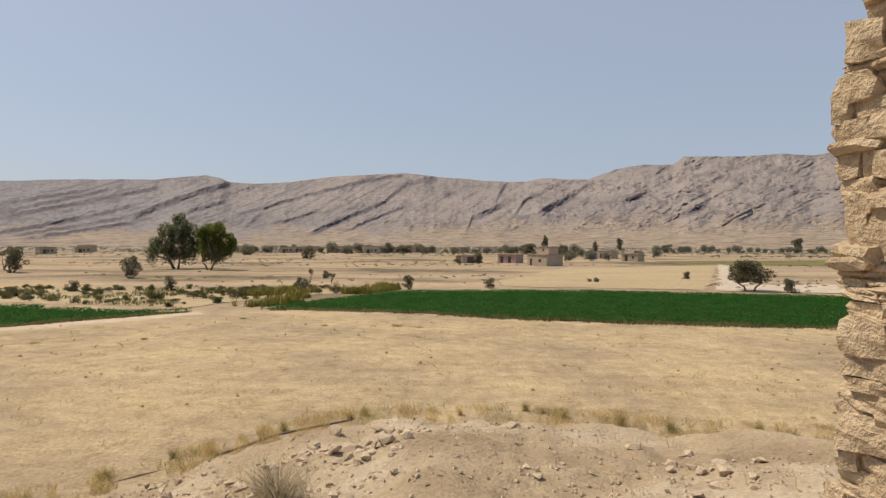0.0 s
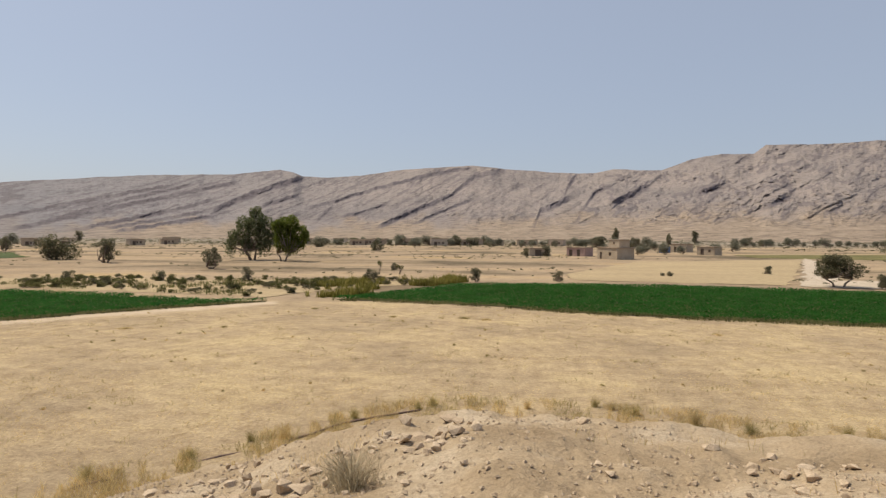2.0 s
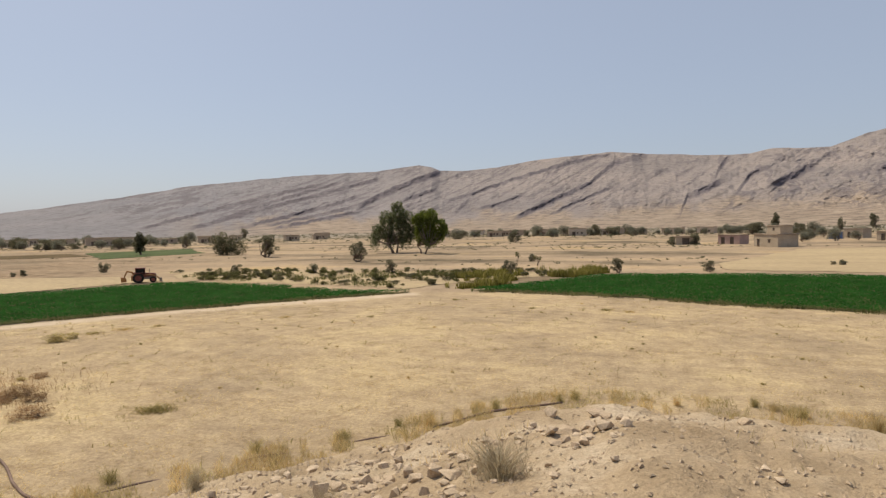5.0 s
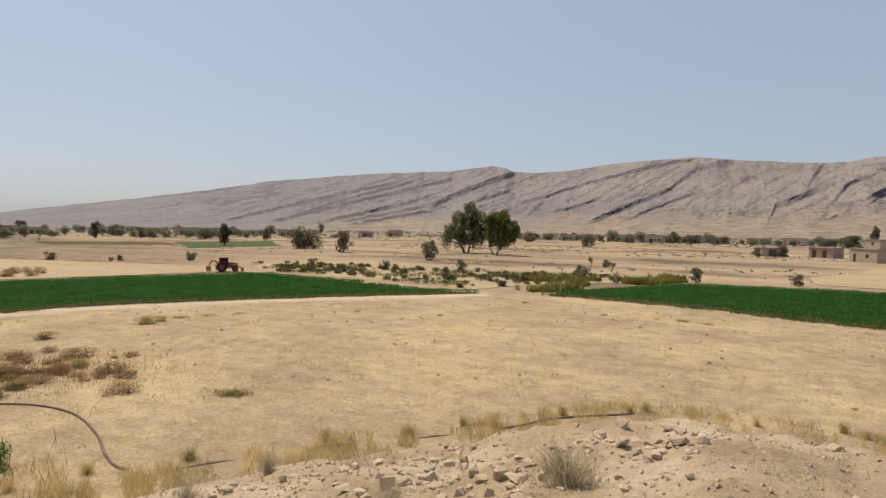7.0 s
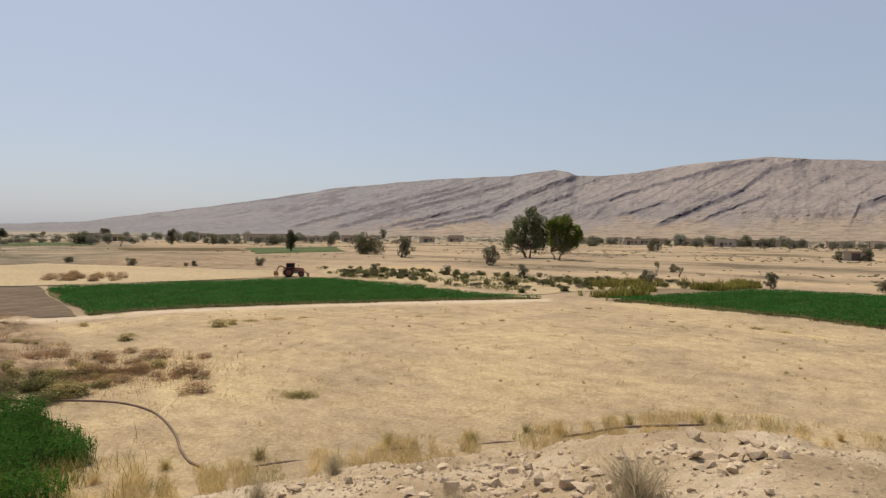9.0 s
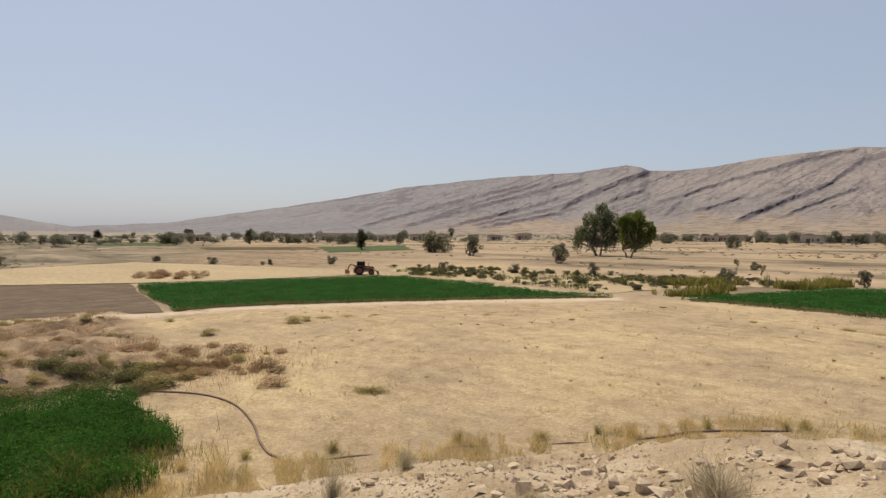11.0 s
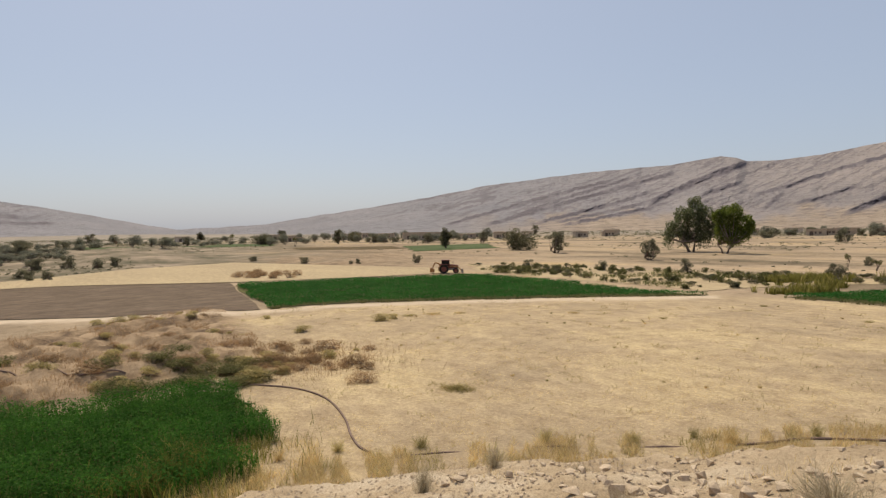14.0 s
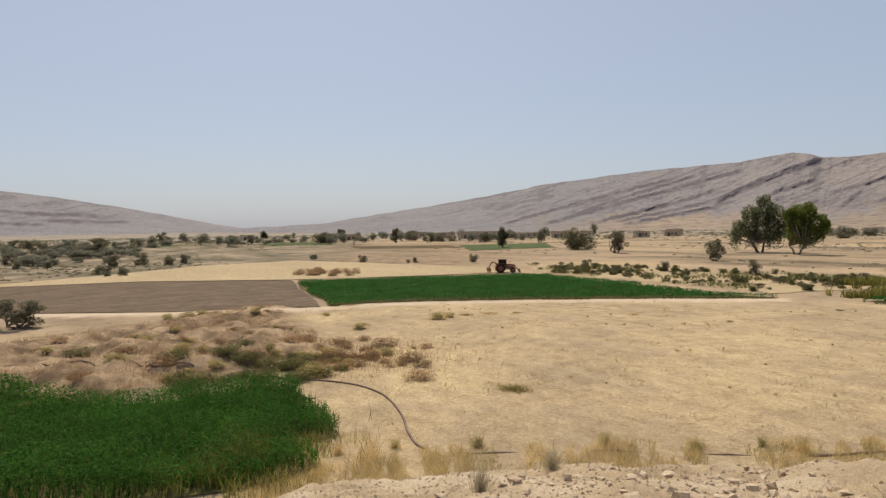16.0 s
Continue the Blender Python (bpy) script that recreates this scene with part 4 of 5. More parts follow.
def build_wall():
    g = np.random.default_rng(31)
    z0 = 5.55
    bm = bmesh.new()
    top = 10.7
    zs = np.arange(z0 - 0.3, top, 0.06)
    rows = []
    for z in zs:
        end = float(np.interp(z, [p[0] for p in RAGGED], [p[1] for p in RAGGED])) + 0.12 + g.uniform(-0.02, 0.02)
        ring = []
        for u, w in ((end, 0.0), (end + 0.6, 0.02), (2.6, 0.0), (2.6, -0.52), (end + 0.3, -0.52), (end, -0.5), (end - 0.02, -0.25)):
            p = WALL_END + ALONG * u + OUT * (w - 0.02 + g.uniform(-0.03, 0.03))
            ring.append(bm.verts.new((p.x, p.y, z)))
        rows.append(ring)
    for a, b in zip(rows, rows[1:]):
        for k in range(len(a)):
            bm.faces.new((a[k], a[(k + 1) % len(a)], b[(k + 1) % len(a)], b[k]))
    bm.faces.new(rows[-1])
    bmesh.ops.recalc_face_normals(bm, faces=bm.faces[:])
    me = bpy.data.meshes.new("wall_1")
    bm.to_mesh(me)
    bm.free()
    me.materials.append(MORTAR)
    wall = tagged(new("wall_1", me), "ruined rubble wall of honey-coloured stone set in earth", "wall", kind="structure")
    turn = math.degrees(math.atan2(ALONG.y, ALONG.x))
    z = z0 - 0.1
    n = 0
    while z < top:
        hh = g.choice([0.05, 0.08, 0.12, 0.16, 0.21]) * g.uniform(0.85, 1.15)
        end = float(np.interp(z + hh / 2, [p[0] for p in RAGGED], [p[1] for p in RAGGED]))
        u = end + 0.02 + g.uniform(-0.02, 0.02)
        while u < 1.25:
            ww = g.uniform(0.12, 0.42)
            p = WALL_END + ALONG * (u + ww / 2) + OUT * (g.uniform(-0.17, -0.06))
            ob = part("stone", STONE_MESH[n % 10], wall)
            ob.matrix_basis = pose(p.x, p.y, z + hh / 2, g.uniform(-8, 8), g.uniform(-6, 6), turn + g.uniform(-14, 14)) @ Matrix.Diagonal((ww * 1.15, g.uniform(0.24, 0.34), hh * g.uniform(1.1, 1.4), 1))
            u += ww
            n += 1
        for w in (-0.30, -0.48):
            ww = g.uniform(0.2, 0.3)
            p = WALL_END + ALONG * (end + 0.02 + ww / 2 + g.uniform(-0.04, 0.05)) + OUT * w
            ob = part("stone", STONE_MESH[n % 10], wall)
            ob.matrix_basis = pose(p.x, p.y, z + hh / 2, g.uniform(-7, 7), g.uniform(-6, 6), turn + g.uniform(-12, 12)) @ Matrix.Diagonal((ww, 0.24, hh * 1.02, 1))
            n += 1
        z += hh


build_wall()

# water pipe that lies in the stubble and along the foot of the mound
def pipe(name, line, radius, label):
    pts = [Vector((x, y, 0)) for x, y in line]
    path = []
    for i in range(len(pts) - 1):
        p0, p1, p2, p3 = pts[max(i - 1, 0)], pts[i], pts[i + 1], pts[min(i + 2, len(pts) - 1)]
        for k in range(6):
            t = k / 6
            q = 0.5 * (2 * p1 + (p2 - p0) * t + (2 * p0 - 5 * p1 + 4 * p2 - p3) * t * t + (3 * p1 - p0 - 3 * p2 + p3) * t ** 3)
            path.append(q)
    path.append(pts[-1])
    zz = height(np.array([p.x for p in path]), np.array([p.y for p in path]))
    path = [(p.x, p.y, z + radius * (0.75 if p.x < -17.5 or p.x > -8.5 else -1.3 + 1.5 * math.sin(p.x * 2.3))) for p, z in zip(path, zz)]
    tagged(new(name, mesh_of(name, *tube(path, [radius] * len(path), 10), HOSE, True)), label, "pipe")


pipe("water_pipe", [(-33.5, 13.3), (-30.6, 13.6), (-29.2, 14.75), (-27.0, 15.8), (-24.4, 15.8), (-21.4, 14.7), (-19.2, 13.5), (-17.6, 13.0), (-16.3, 13.8), (-15.3, 15.1), (-13.5, 17.4), (-11.9, 18.9), (-9.4, 21.3), (-7.8, 23.1), (-6.6, 24.9), (-4, 27)],
     0.048, "dusty brown plastic water pipe winding over the stubble")
pipe("irrigation_pipe", [(-47, -3), (-42.8, 2.1), (-42.6, 3.7), (-39.5, 6.0), (-37, 8.1), (-35.5, 10.5)], 0.045, "dark pipe half hidden along the eroded bank")

# ---------------------------------------------------------------- grass, weeds and scrub
def sown(g, n, a0, a1, r0, r1, seed, scale, cut, soft=0.15):
    """Places in a fan round the mound, thinned into patches."""
    a = g.uniform(a0, a1, n)
    r = np.sqrt(g.uniform(0, 1, n) * (r1 ** 2 - r0 ** 2) + r0 ** 2)
    x, y = -np.sin(np.radians(a)) * r, np.cos(np.radians(a)) * r
    keep = fbm(x * scale, y * scale, 3, seed) > cut + g.uniform(-soft, soft, n)
    return np.stack([x[keep], y[keep], height(x[keep], y[keep])], 1)


def grass(name, pts, tall, wide, lean, material, label, seed):
    g = np.random.default_rng(seed)
    v, f = blades(g, pts, tall, wide, lean)
    tagged(new(name, mesh_of(name, v, f, material)), label, "grass", kind="stuff")


g = np.random.default_rng(90)
bare = lambda p: p[~(inside(NEAR_CROP, p[:, 0], p[:, 1]) | inside(FIELD_B, p[:, 0], p[:, 1]) | inside(FIELD_A, p[:, 0], p[:, 1]) | inside(BROWN, p[:, 0], p[:, 1]))]
grass("stubble", bare(np.concatenate([sown(g, 42000, -38, 66, 20, 40, 91, 0.35, 0.42), sown(g, 26000, -38, 62, 40, 66, 92, 0.3, 0.44)])), 0.06, 0.025, 3.5, STRAW, "cut straw and stubble lying on the field", 93)


def belt(n, spread, seed, cut, a0=-34, a1=64):
    """Along the foot of the mound."""
    g = np.random.default_rng(seed)
    a = g.uniform(a0, a1, n)
    r = 8.0 / np.tan(np.radians(np.interp(a, RIM_A, RIM_E))) + g.uniform(-2.0, 1.0, n) * spread + spread
    x, y = -np.sin(np.radians(a)) * r, np.cos(np.radians(a)) * r
    k = fbm(a * 0.55, r * 0.3, 4, seed) > cut
    return np.stack([x[k], y[k], height(x[k], y[k])], 1)


grass("dry_grass", belt(30000, 1.1, 95, 0.53, 8, 66), 0.30, 0.012, 0.9, STRAW, "tall dry yellow grass along the foot of the mound", 96)
grass("dry_grass", belt(16000, 1.0, 97, 0.52, -34, 10), 0.28, 0.012, 0.9, STRAW, "thin dry grass along the foot of the mound", 98)
grass("green_weeds", belt(14000, 0.9, 99, 0.58), 0.34, 0.014, 0.9, WEED, "grey-green weeds among the dry grass", 100)
grass("sparse_grass", sown(g, 5000, -36, 70, 5.5, 13, 101, 0.8, 0.66, 0.05), 0.13, 0.008, 0.6, STRAW, "sparse dry grass on the mound", 102)
grass("crop_edge_grass", np.concatenate([sown(g, 14000, 58, 74, 17.5, 24, 103, 0.5, 0.44)]), 0.3, 0.014, 1.0, STRAW, "dry grass at the edge of the green crop", 104)


# leaves of the far trees, paler and greyer with painted distance haze
HAZED = foliage_mat("hazed_leaves", (0.13, 0.135, 0.105), (0.235, 0.235, 0.18), (0.31, 0.28, 0.215), thin=0.6)
q = np.stack([-19.6 + 1.1 * g.normal(size=5000), 7.6 + 1.5 * g.normal(size=5000)], 1)
q = q[fbm(q[:, 0] * 0.8, q[:, 1] * 0.8, 3, 19) > 0.45]
grass("reeds", np.column_stack([q, height(q[:, 0], q[:, 1])]), 0.85, 0.02, 0.6, REED, "yellow-green reeds at the corner of the tall crop", 109)
grass("field_tufts", bare(sown(g, 130000, -38, 66, 17, 64, 140, 1.1, 0.68, 0.05)), 0.15, 0.022, 1.2, WEED, "small dusty tufts scattered over the stubble", 141)


TWIG = foliage_mat("grey_twigs", (0.32, 0.26, 0.18), (0.50, 0.43, 0.31), (0.58, 0.51, 0.38), thin=0.6)


def weed_thing(name, seed, w, h, stems, material, label, category, twig=0.0025):
    """A weed: a few thin bent stalks and a soft tuft of fine blades."""
    r = np.random.default_rng(seed)
    th = tagged(new(name), label, category)
    tubes = []
    for k in range(max(6, stems // 5) if material is not TWIG else 60):
        a, q = r.uniform(0, 6.28), r.uniform(0.1, 1) ** 0.7
        tip = Vector((math.cos(a) * q * w / 2, math.sin(a) * q * w / 2, h * (1.1 - 0.5 * q * q) * r.uniform(0.7, 1.05)))
        tubes.append(tube([(0, 0, -0.02), (tip.x * 0.35, tip.y * 0.35, tip.z * 0.55), tip], [twig * 1.5, twig, twig * 0.4], 4))
    part("stalk", mesh_of("stalk", *joined(tubes), material), th)["kind"] = "stuff"
    n = stems * (4 if material is not TWIG else 7)
    a, q = r.uniform(0, 6.28, n), np.sqrt(r.uniform(0, 1, n)) * 0.42 * w * (0.6 + 0.4 * np.sin(r.uniform(0, 6.28, n)))
    v, f = blades(r, np.stack([np.cos(a) * q, np.sin(a) * q, 0 * a], 1), h * 0.95, (0.007 if material is TWIG else 0.013) * w, 1.1)
    part("tuft", mesh_of("tuft", v, f, material), th)["kind"] = "stuff"
    return th


dry = [weed_thing("dry_bush", 400 + k, 0.9, 0.5, 70, TWIG, "grey twiggy dry bush on the stony mound", "bush") for k in range(2)]
for k, (x, y, w, h) in enumerate([(-1.5, 5.55, 0.85, 0.4), (-6.6, 5.7, 0.42, 0.40), (-7.7, 8.5, 0.5, 0.4), (-2.9, 4.7, 0.4, 0.3), (-5.3, 7.7, 0.35, 0.28)]):
    copy_thing(dry[k % 2], stand(x, y, 80 * k) @ Matrix.Diagonal((w / 0.9, w / 0.9, h / 0.5, 1)))
clump = [weed_thing("weed_clump", 410 + k, 1.0, 0.8, 60, (WEED, WEED, STRAW)[k], "dusty yellow-green weed clump at the foot of the mound", "weed", 0.008) for k in range(3)]
TUFTS = [(5.5, 27.5), (3.9, 28.6), (7.7, 26.3), (9.6, 25.5), (13.2, 25.4), (0.8, 27.9), (-4.1, 27.2), (-3.5, 27.8), (4.6, 28.2), (-13.6, 18.2), (-11.2, 20.3), (-8.6, 22.6), (-9.8, 22.2), (-16.5, 14.6), (-19.2, 10.4), (-18.4, 12.3), (-6.6, 25.4), (14.2, 24.6)]
for k, (x, y) in enumerate(TUFTS):
    s = g.uniform(0.5, 0.85)
    ob = copy_thing(clump[k % 3], stand(x, y, 50 * k) @ Matrix.Diagonal((s, s, s * g.uniform(0.8, 1.3), 1)))
    ob["group"] = "weeds at the foot of the mound"
patch = [weed_thing("field_weed", 420 + k, 1.0, 0.35, 40, (WEED, STRAW)[k], "small dusty weed growing in the stubble", "weed", 0.01) for k in range(2)]
FIELD_WEEDS = [(-10.9, 56.3, 1), (-31.2, 46.6, 1.6), (-23.6, 48.3, 1), (-2.2, 55.8, 1.6), (-4.1, 56.5, 2.2), (16.2, 49.9, 1.2), (-20, 61.3, 1.2), (-40.5, 38, 2.6), (-41.5, 36, 2.2), (-39, 40, 1.6), (-42.5, 33.5, 1.8)]
olive = weed_thing("olive_weed", 424, 1.0, 0.35, 110, WEED, "flat patch of olive weed in the stubble", "weed", 0.004)
olive.matrix_basis = stand(-21.0, 21.1, 20) @ Matrix.Diagonal((2.5, 1.6, 0.85, 1))
for k in range(150):
    a, r = math.radians(g.uniform(-36, 62)), 66 - 36 * g.uniform(0, 1) ** 1.5
    FIELD_WEEDS.append((-math.sin(a) * r, math.cos(a) * r, g.uniform(0.12, 0.42)))
for k, (x, y, s) in enumerate(FIELD_WEEDS):
    if not (inside(FIELD_A, np.array([x]), np.array([y]))[0] or inside(FIELD_B, np.array([x]), np.array([y]))[0] or inside(BROWN, np.array([x]), np.array([y]))[0]):
        copy_thing(patch[k % 2], stand(x, y, 33 * k) @ Matrix.Diagonal((s, s, min(0.55, 0.25 + 0.45 * s), 1)))["group"] = "weeds in the stubble"

# scrub belt along the ditch behind the crops
scrub = [tree_thing("ditch_shrub", 430 + k, 1.6, 1.0, 0.15, 9, 700, 0.11, (OLIVE, SCRUB, OLIVE)[k], "low dusty shrub growing along the ditch", "shrub", stems=4, flat=0.8, bottom=0.2) for k in range(3)]
BELT = [(-86.6, 91.8), (-73, 98), (-54.5, 97), (-42.4, 98), (-31.9, 98), (-20.4, 98.7), (-8, 101), (-8, 96.5), (-21.7, 86), (-30, 70.5), (-38.5, 73.2), (-52.6, 75.8), (-69.9, 78.2)]
flat_field("field_12", BELT, 0.055, GOLD, "gold dry grass ground along the ditch", 1.2)
k = 0
while k < 230:
    x, y = g.uniform(-88, -6), g.uniform(69, 102)
    if inside(BELT, np.array([x]), np.array([y]))[0] and fbm(np.array([x * 0.2]), np.array([y * 0.2]), 3, 7)[0] > g.uniform(0.25, 0.6):
        s = g.uniform(0.4, 1.25)
        copy_thing(scrub[k % 3], stand(x, y, 77 * k) @ Matrix.Diagonal((s, s, s * g.uniform(0.5, 0.95), 1)))["group"] = "shrubs along the ditch"
        k += 1
q = np.stack([g.uniform(-88, -6, 30000), g.uniform(69, 102, 30000)], 1)
q = q[inside(BELT, q[:, 0], q[:, 1])]
q = q[fbm(q[:, 0] * 0.22, q[:, 1] * 0.22, 4, 18) > 0.6]
grass("ditch_weeds", np.column_stack([q, height(q[:, 0], q[:, 1])]), 0.5, 0.09, 0.7, OLIVE, "low olive weeds along the ditch", 106)
REEDS = [(-30, 83), (-26.7, 91), (-20.4, 101), (-9.6, 104), (-6.5, 98), (-8.2, 95.6), (-20.8, 70.8), (-25.0, 73)]
q = np.stack([g.uniform(-31, -5, 60000), g.uniform(70, 105, 60000)], 1)
q = q[inside(REEDS, q[:, 0], q[:, 1])]
q = q[fbm(q[:, 0] * 0.25, q[:, 1] * 0.25, 3, 8) > 0.5]
grass("reeds", np.column_stack([q, height(q[:, 0], q[:, 1])]), 1.0, 0.10, 0.6, REED, "yellow-green reeds in the ditch between the crops", 105)
# brush on the eroded bank
brush = [tree_thing("bank_brush", 440 + k, 1.8, 0.9, 0.12, 14, 1500, 0.06, (WEED, RUSSET, OLIVE)[k], ("grey-green brush on the eroded bank", "russet dead brush on the eroded bank", "olive brush on the eroded bank")[k], "brush", stems=5, flat=0.7, bottom=0.2) for k in range(3)]
BANK = [(-34.5, 22.6, 1), (-37.3, 22.7, 1), (-34.4, 18.3, 0), (-32.2, 16.4, 1), (-41.3, 33.9, 0), (-41, 32.5, 0), (-55.9, 16.4, 0), (-57.5, 15.1, 0), (-57.6, 18, 0), (-55.9, 19.4, 0), (-54.2, 21.6, 0), (-44.5, 19.4, 0), (-50, 26.7, 0), (-34.8, 16, 2), (-38.8, 14.6, 2),
        (-41.6, 24.9, 0), (-32.5, 14.8, 2), (-33.8, 13.6, 2), (-36, 12.5, 2), (-35.6, 20.2, 1), (-37, 20.5, 1), (-39, 18, 1), (-40, 11, 0), (-41, 8.5, 0), (-43, 6, 2), (-36.5, 9, 1), (-38, 7, 0), (-33.3, 17.6, 1)]
for k in range(34):
    BANK.append((g.uniform(-37, -29.5), g.uniform(8.5, 17), 2 if k % 3 else 0))
for k in range(90):
    BANK.append((g.uniform(-60, -32), g.uniform(-6, 26), int(g.integers(0, 2))))
for k, (x, y, kind) in enumerate(BANK):
    if k < 62 or (bank_mask(np.array([x]), np.array([y]))[0] > 0.3):
        s = g.uniform(0.6, 1.25) if k < 62 else g.uniform(0.3, 0.8)
        copy_thing(brush[kind], stand(x, y, 61 * k, sink=0.05) @ Matrix.Diagonal((s * 1.2, s * 1.2, s * 0.65, 1)))["group"] = "brush on the bank"
for k in range(32):
    x, y, s = -32.4 + 2.0 * g.normal(), 19.8 + 2.2 * g.normal(), g.uniform(0.35, 0.85)
    copy_thing(brush[1 if k % 4 else 0], stand(x, y, 61 * k, sink=0.05) @ Matrix.Diagonal((s * 1.3, s * 1.3, s * 0.75, 1)))["group"] = "brush on the bank"
q = np.stack([-32.4 + 2.6 * g.normal(size=2600), 19.8 + 2.6 * g.normal(size=2600)], 1)
grass("bank_grass", np.column_stack([q, height(q[:, 0], q[:, 1])]), 0.36, 0.02, 0.7, RUSSET, "dead russet grass in a thick patch by the pipe", 108)
q = np.stack([g.uniform(-62, -28, 60000), g.uniform(-12, 28, 60000)], 1)
q = q[(bank_mask(q[:, 0], q[:, 1]) > 0.15) & (fbm(q[:, 0] * 0.35, q[:, 1] * 0.35, 4, 28) > 0.53)]
grass("bank_grass", np.column_stack([q, height(q[:, 0], q[:, 1])]), 0.38, 0.02, 0.7, RUSSET, "dead russet grass on the eroded bank", 107)
heap = [(-95 + 3.2 * g.normal(), 50 + 2.4 * g.normal()) for _ in range(22)]
for k, (x, y) in enumerate(heap):
    copy_thing(brush[1], stand(x, y, 61 * k) @ Matrix.Diagonal((1.2, 1.2, g.uniform(0.5, 1.3), 1)))["group"] = "brush by the ploughed field"
for src in dry + clump + patch + scrub + brush:
    for o in (*src.children_recursive, src):
        bpy.data.objects.remove(o)


def far_scrub(n, seed, r0=110, span=1.85, big=1.0, leaf=0.24):
    """Scattered scrub over the far plain, one object."""
    g = np.random.default_rng(seed)
    a, r = g.uniform(-45, 100, n), r0 * np.exp(g.uniform(0, 1, n) ** 0.8 * span)
    x, y = -np.sin(np.radians(a)) * r, np.cos(np.radians(a)) * r
    k = fbm(x * 0.012, y * 0.03, 4, seed) + 0.22 * sstep(r, 220, 420) + 0.12 * sstep(a, 62, 76) > g.uniform(0.45, 0.75, n)
    k &= ~(inside(STRIP, x, y) | inside([(10.6, 119.6), (35.4, 177), (90.8, 202), (42.9, 99.5), (11.3, 105.2)], x, y))
    x, y, r = x[k], y[k], r[k]
    s = g.uniform(0.3, 1.0, len(x)) ** 2 * (0.2 + r / 240) * big
    z = height(x, y)
    c = np.repeat(np.stack([x, y, z + 0.28 * s], 1), 26, 0) + g.normal(size=(len(x) * 26, 3)) * np.repeat(s, 26)[:, None] * np.array([0.55, 0.55, 0.14])
    v, f = leaf_cards(g, c, leaf)
    tagged(new("far_scrub", mesh_of("far_scrub", v, f, SAGE)), "scattered grey-green scrub over the plain", "scrub", kind="stuff")


far_scrub(11000, 120)
far_scrub(5000, 121, 330, 0.72, 1.1, 0.55)


def field_edge(line, n, out, seed):
    """Weeds along the near edge of a field."""
    g = np.random.default_rng(seed)
    k = g.integers(0, len(line) - 1, n)
    t = g.uniform(0, 1, n)
    p = np.array(line)
    q = p[k] * (1 - t)[:, None] + p[k + 1] * t[:, None]
    q = q * (1 - (out * g.uniform(-0.4, 1.0, n) / np.linalg.norm(q, axis=1))[:, None])
    return q[fbm(q[:, 0] * 0.6, q[:, 1] * 0.6, 3, seed) > 0.42]


q = np.concatenate([field_edge(FIELD_A[:8], 7000, 1.3, 130), field_edge(FIELD_B[:6], 3500, 0.7, 131)])
grass("edge_weeds", np.column_stack([q, height(q[:, 0], q[:, 1])]), 0.34, 0.04, 0.6, OLIVE, "olive weeds along the edge of the crops", 132)

# ---------------------------------------------------------------- houses
def box(bm, x0, x1, y0, y1, z0, z1, wobble=0.0):
    vs = [bm.verts.new((x + random.uniform(-wobble, wobble), y + random.uniform(-wobble, wobble), z)) for z in (z0, z1) for x, y in ((x0, y0), (x1, y0), (x1, y1), (x0, y1))]
    for f in ((3, 2, 1, 0), (4, 5, 6, 7), (0, 1, 5, 4), (1, 2, 6, 5), (2, 3, 7, 6), (3, 0, 4, 7)):
        bm.faces.new([vs[k] for k in f])


def walls_with(th, mat, w, d, h, openings, t=0.35, at=(0, 0, 0)):
    """Four mud walls round 0..w, 0..d, each stretch a part; openings in the front: (x0, x1, z0, z1)."""
    xs = sorted({0.0, w, *[o[0] for o in openings], *[o[1] for o in openings]})
    cells = [(0, t, t, d, 0, h), (w - t, w, t, d, 0, h), (t, w - t, d - t, d, 0, h)]
    for x0, x1 in zip(xs, xs[1:]):
        o = [q for q in openings if q[0] <= x0 and x1 <= q[1]]
        if o:
            if o[0][2] > 0:
                cells.append((x0, x1, 0, t, 0, o[0][2]))
            cells.append((x0, x1, 0, t, o[0][3], h))
        else:
            cells.append((x0, x1, 0, t, 0, h))
    for x0, x1, y0, y1, z0, z1 in cells:
        bm = bmesh.new()
        box(bm, x0 + at[0], x1 + at[0], y0 + at[1], y1 + at[1], z0 + at[2], z1 + at[2])
        bm_part("wall", bm, mat, th)


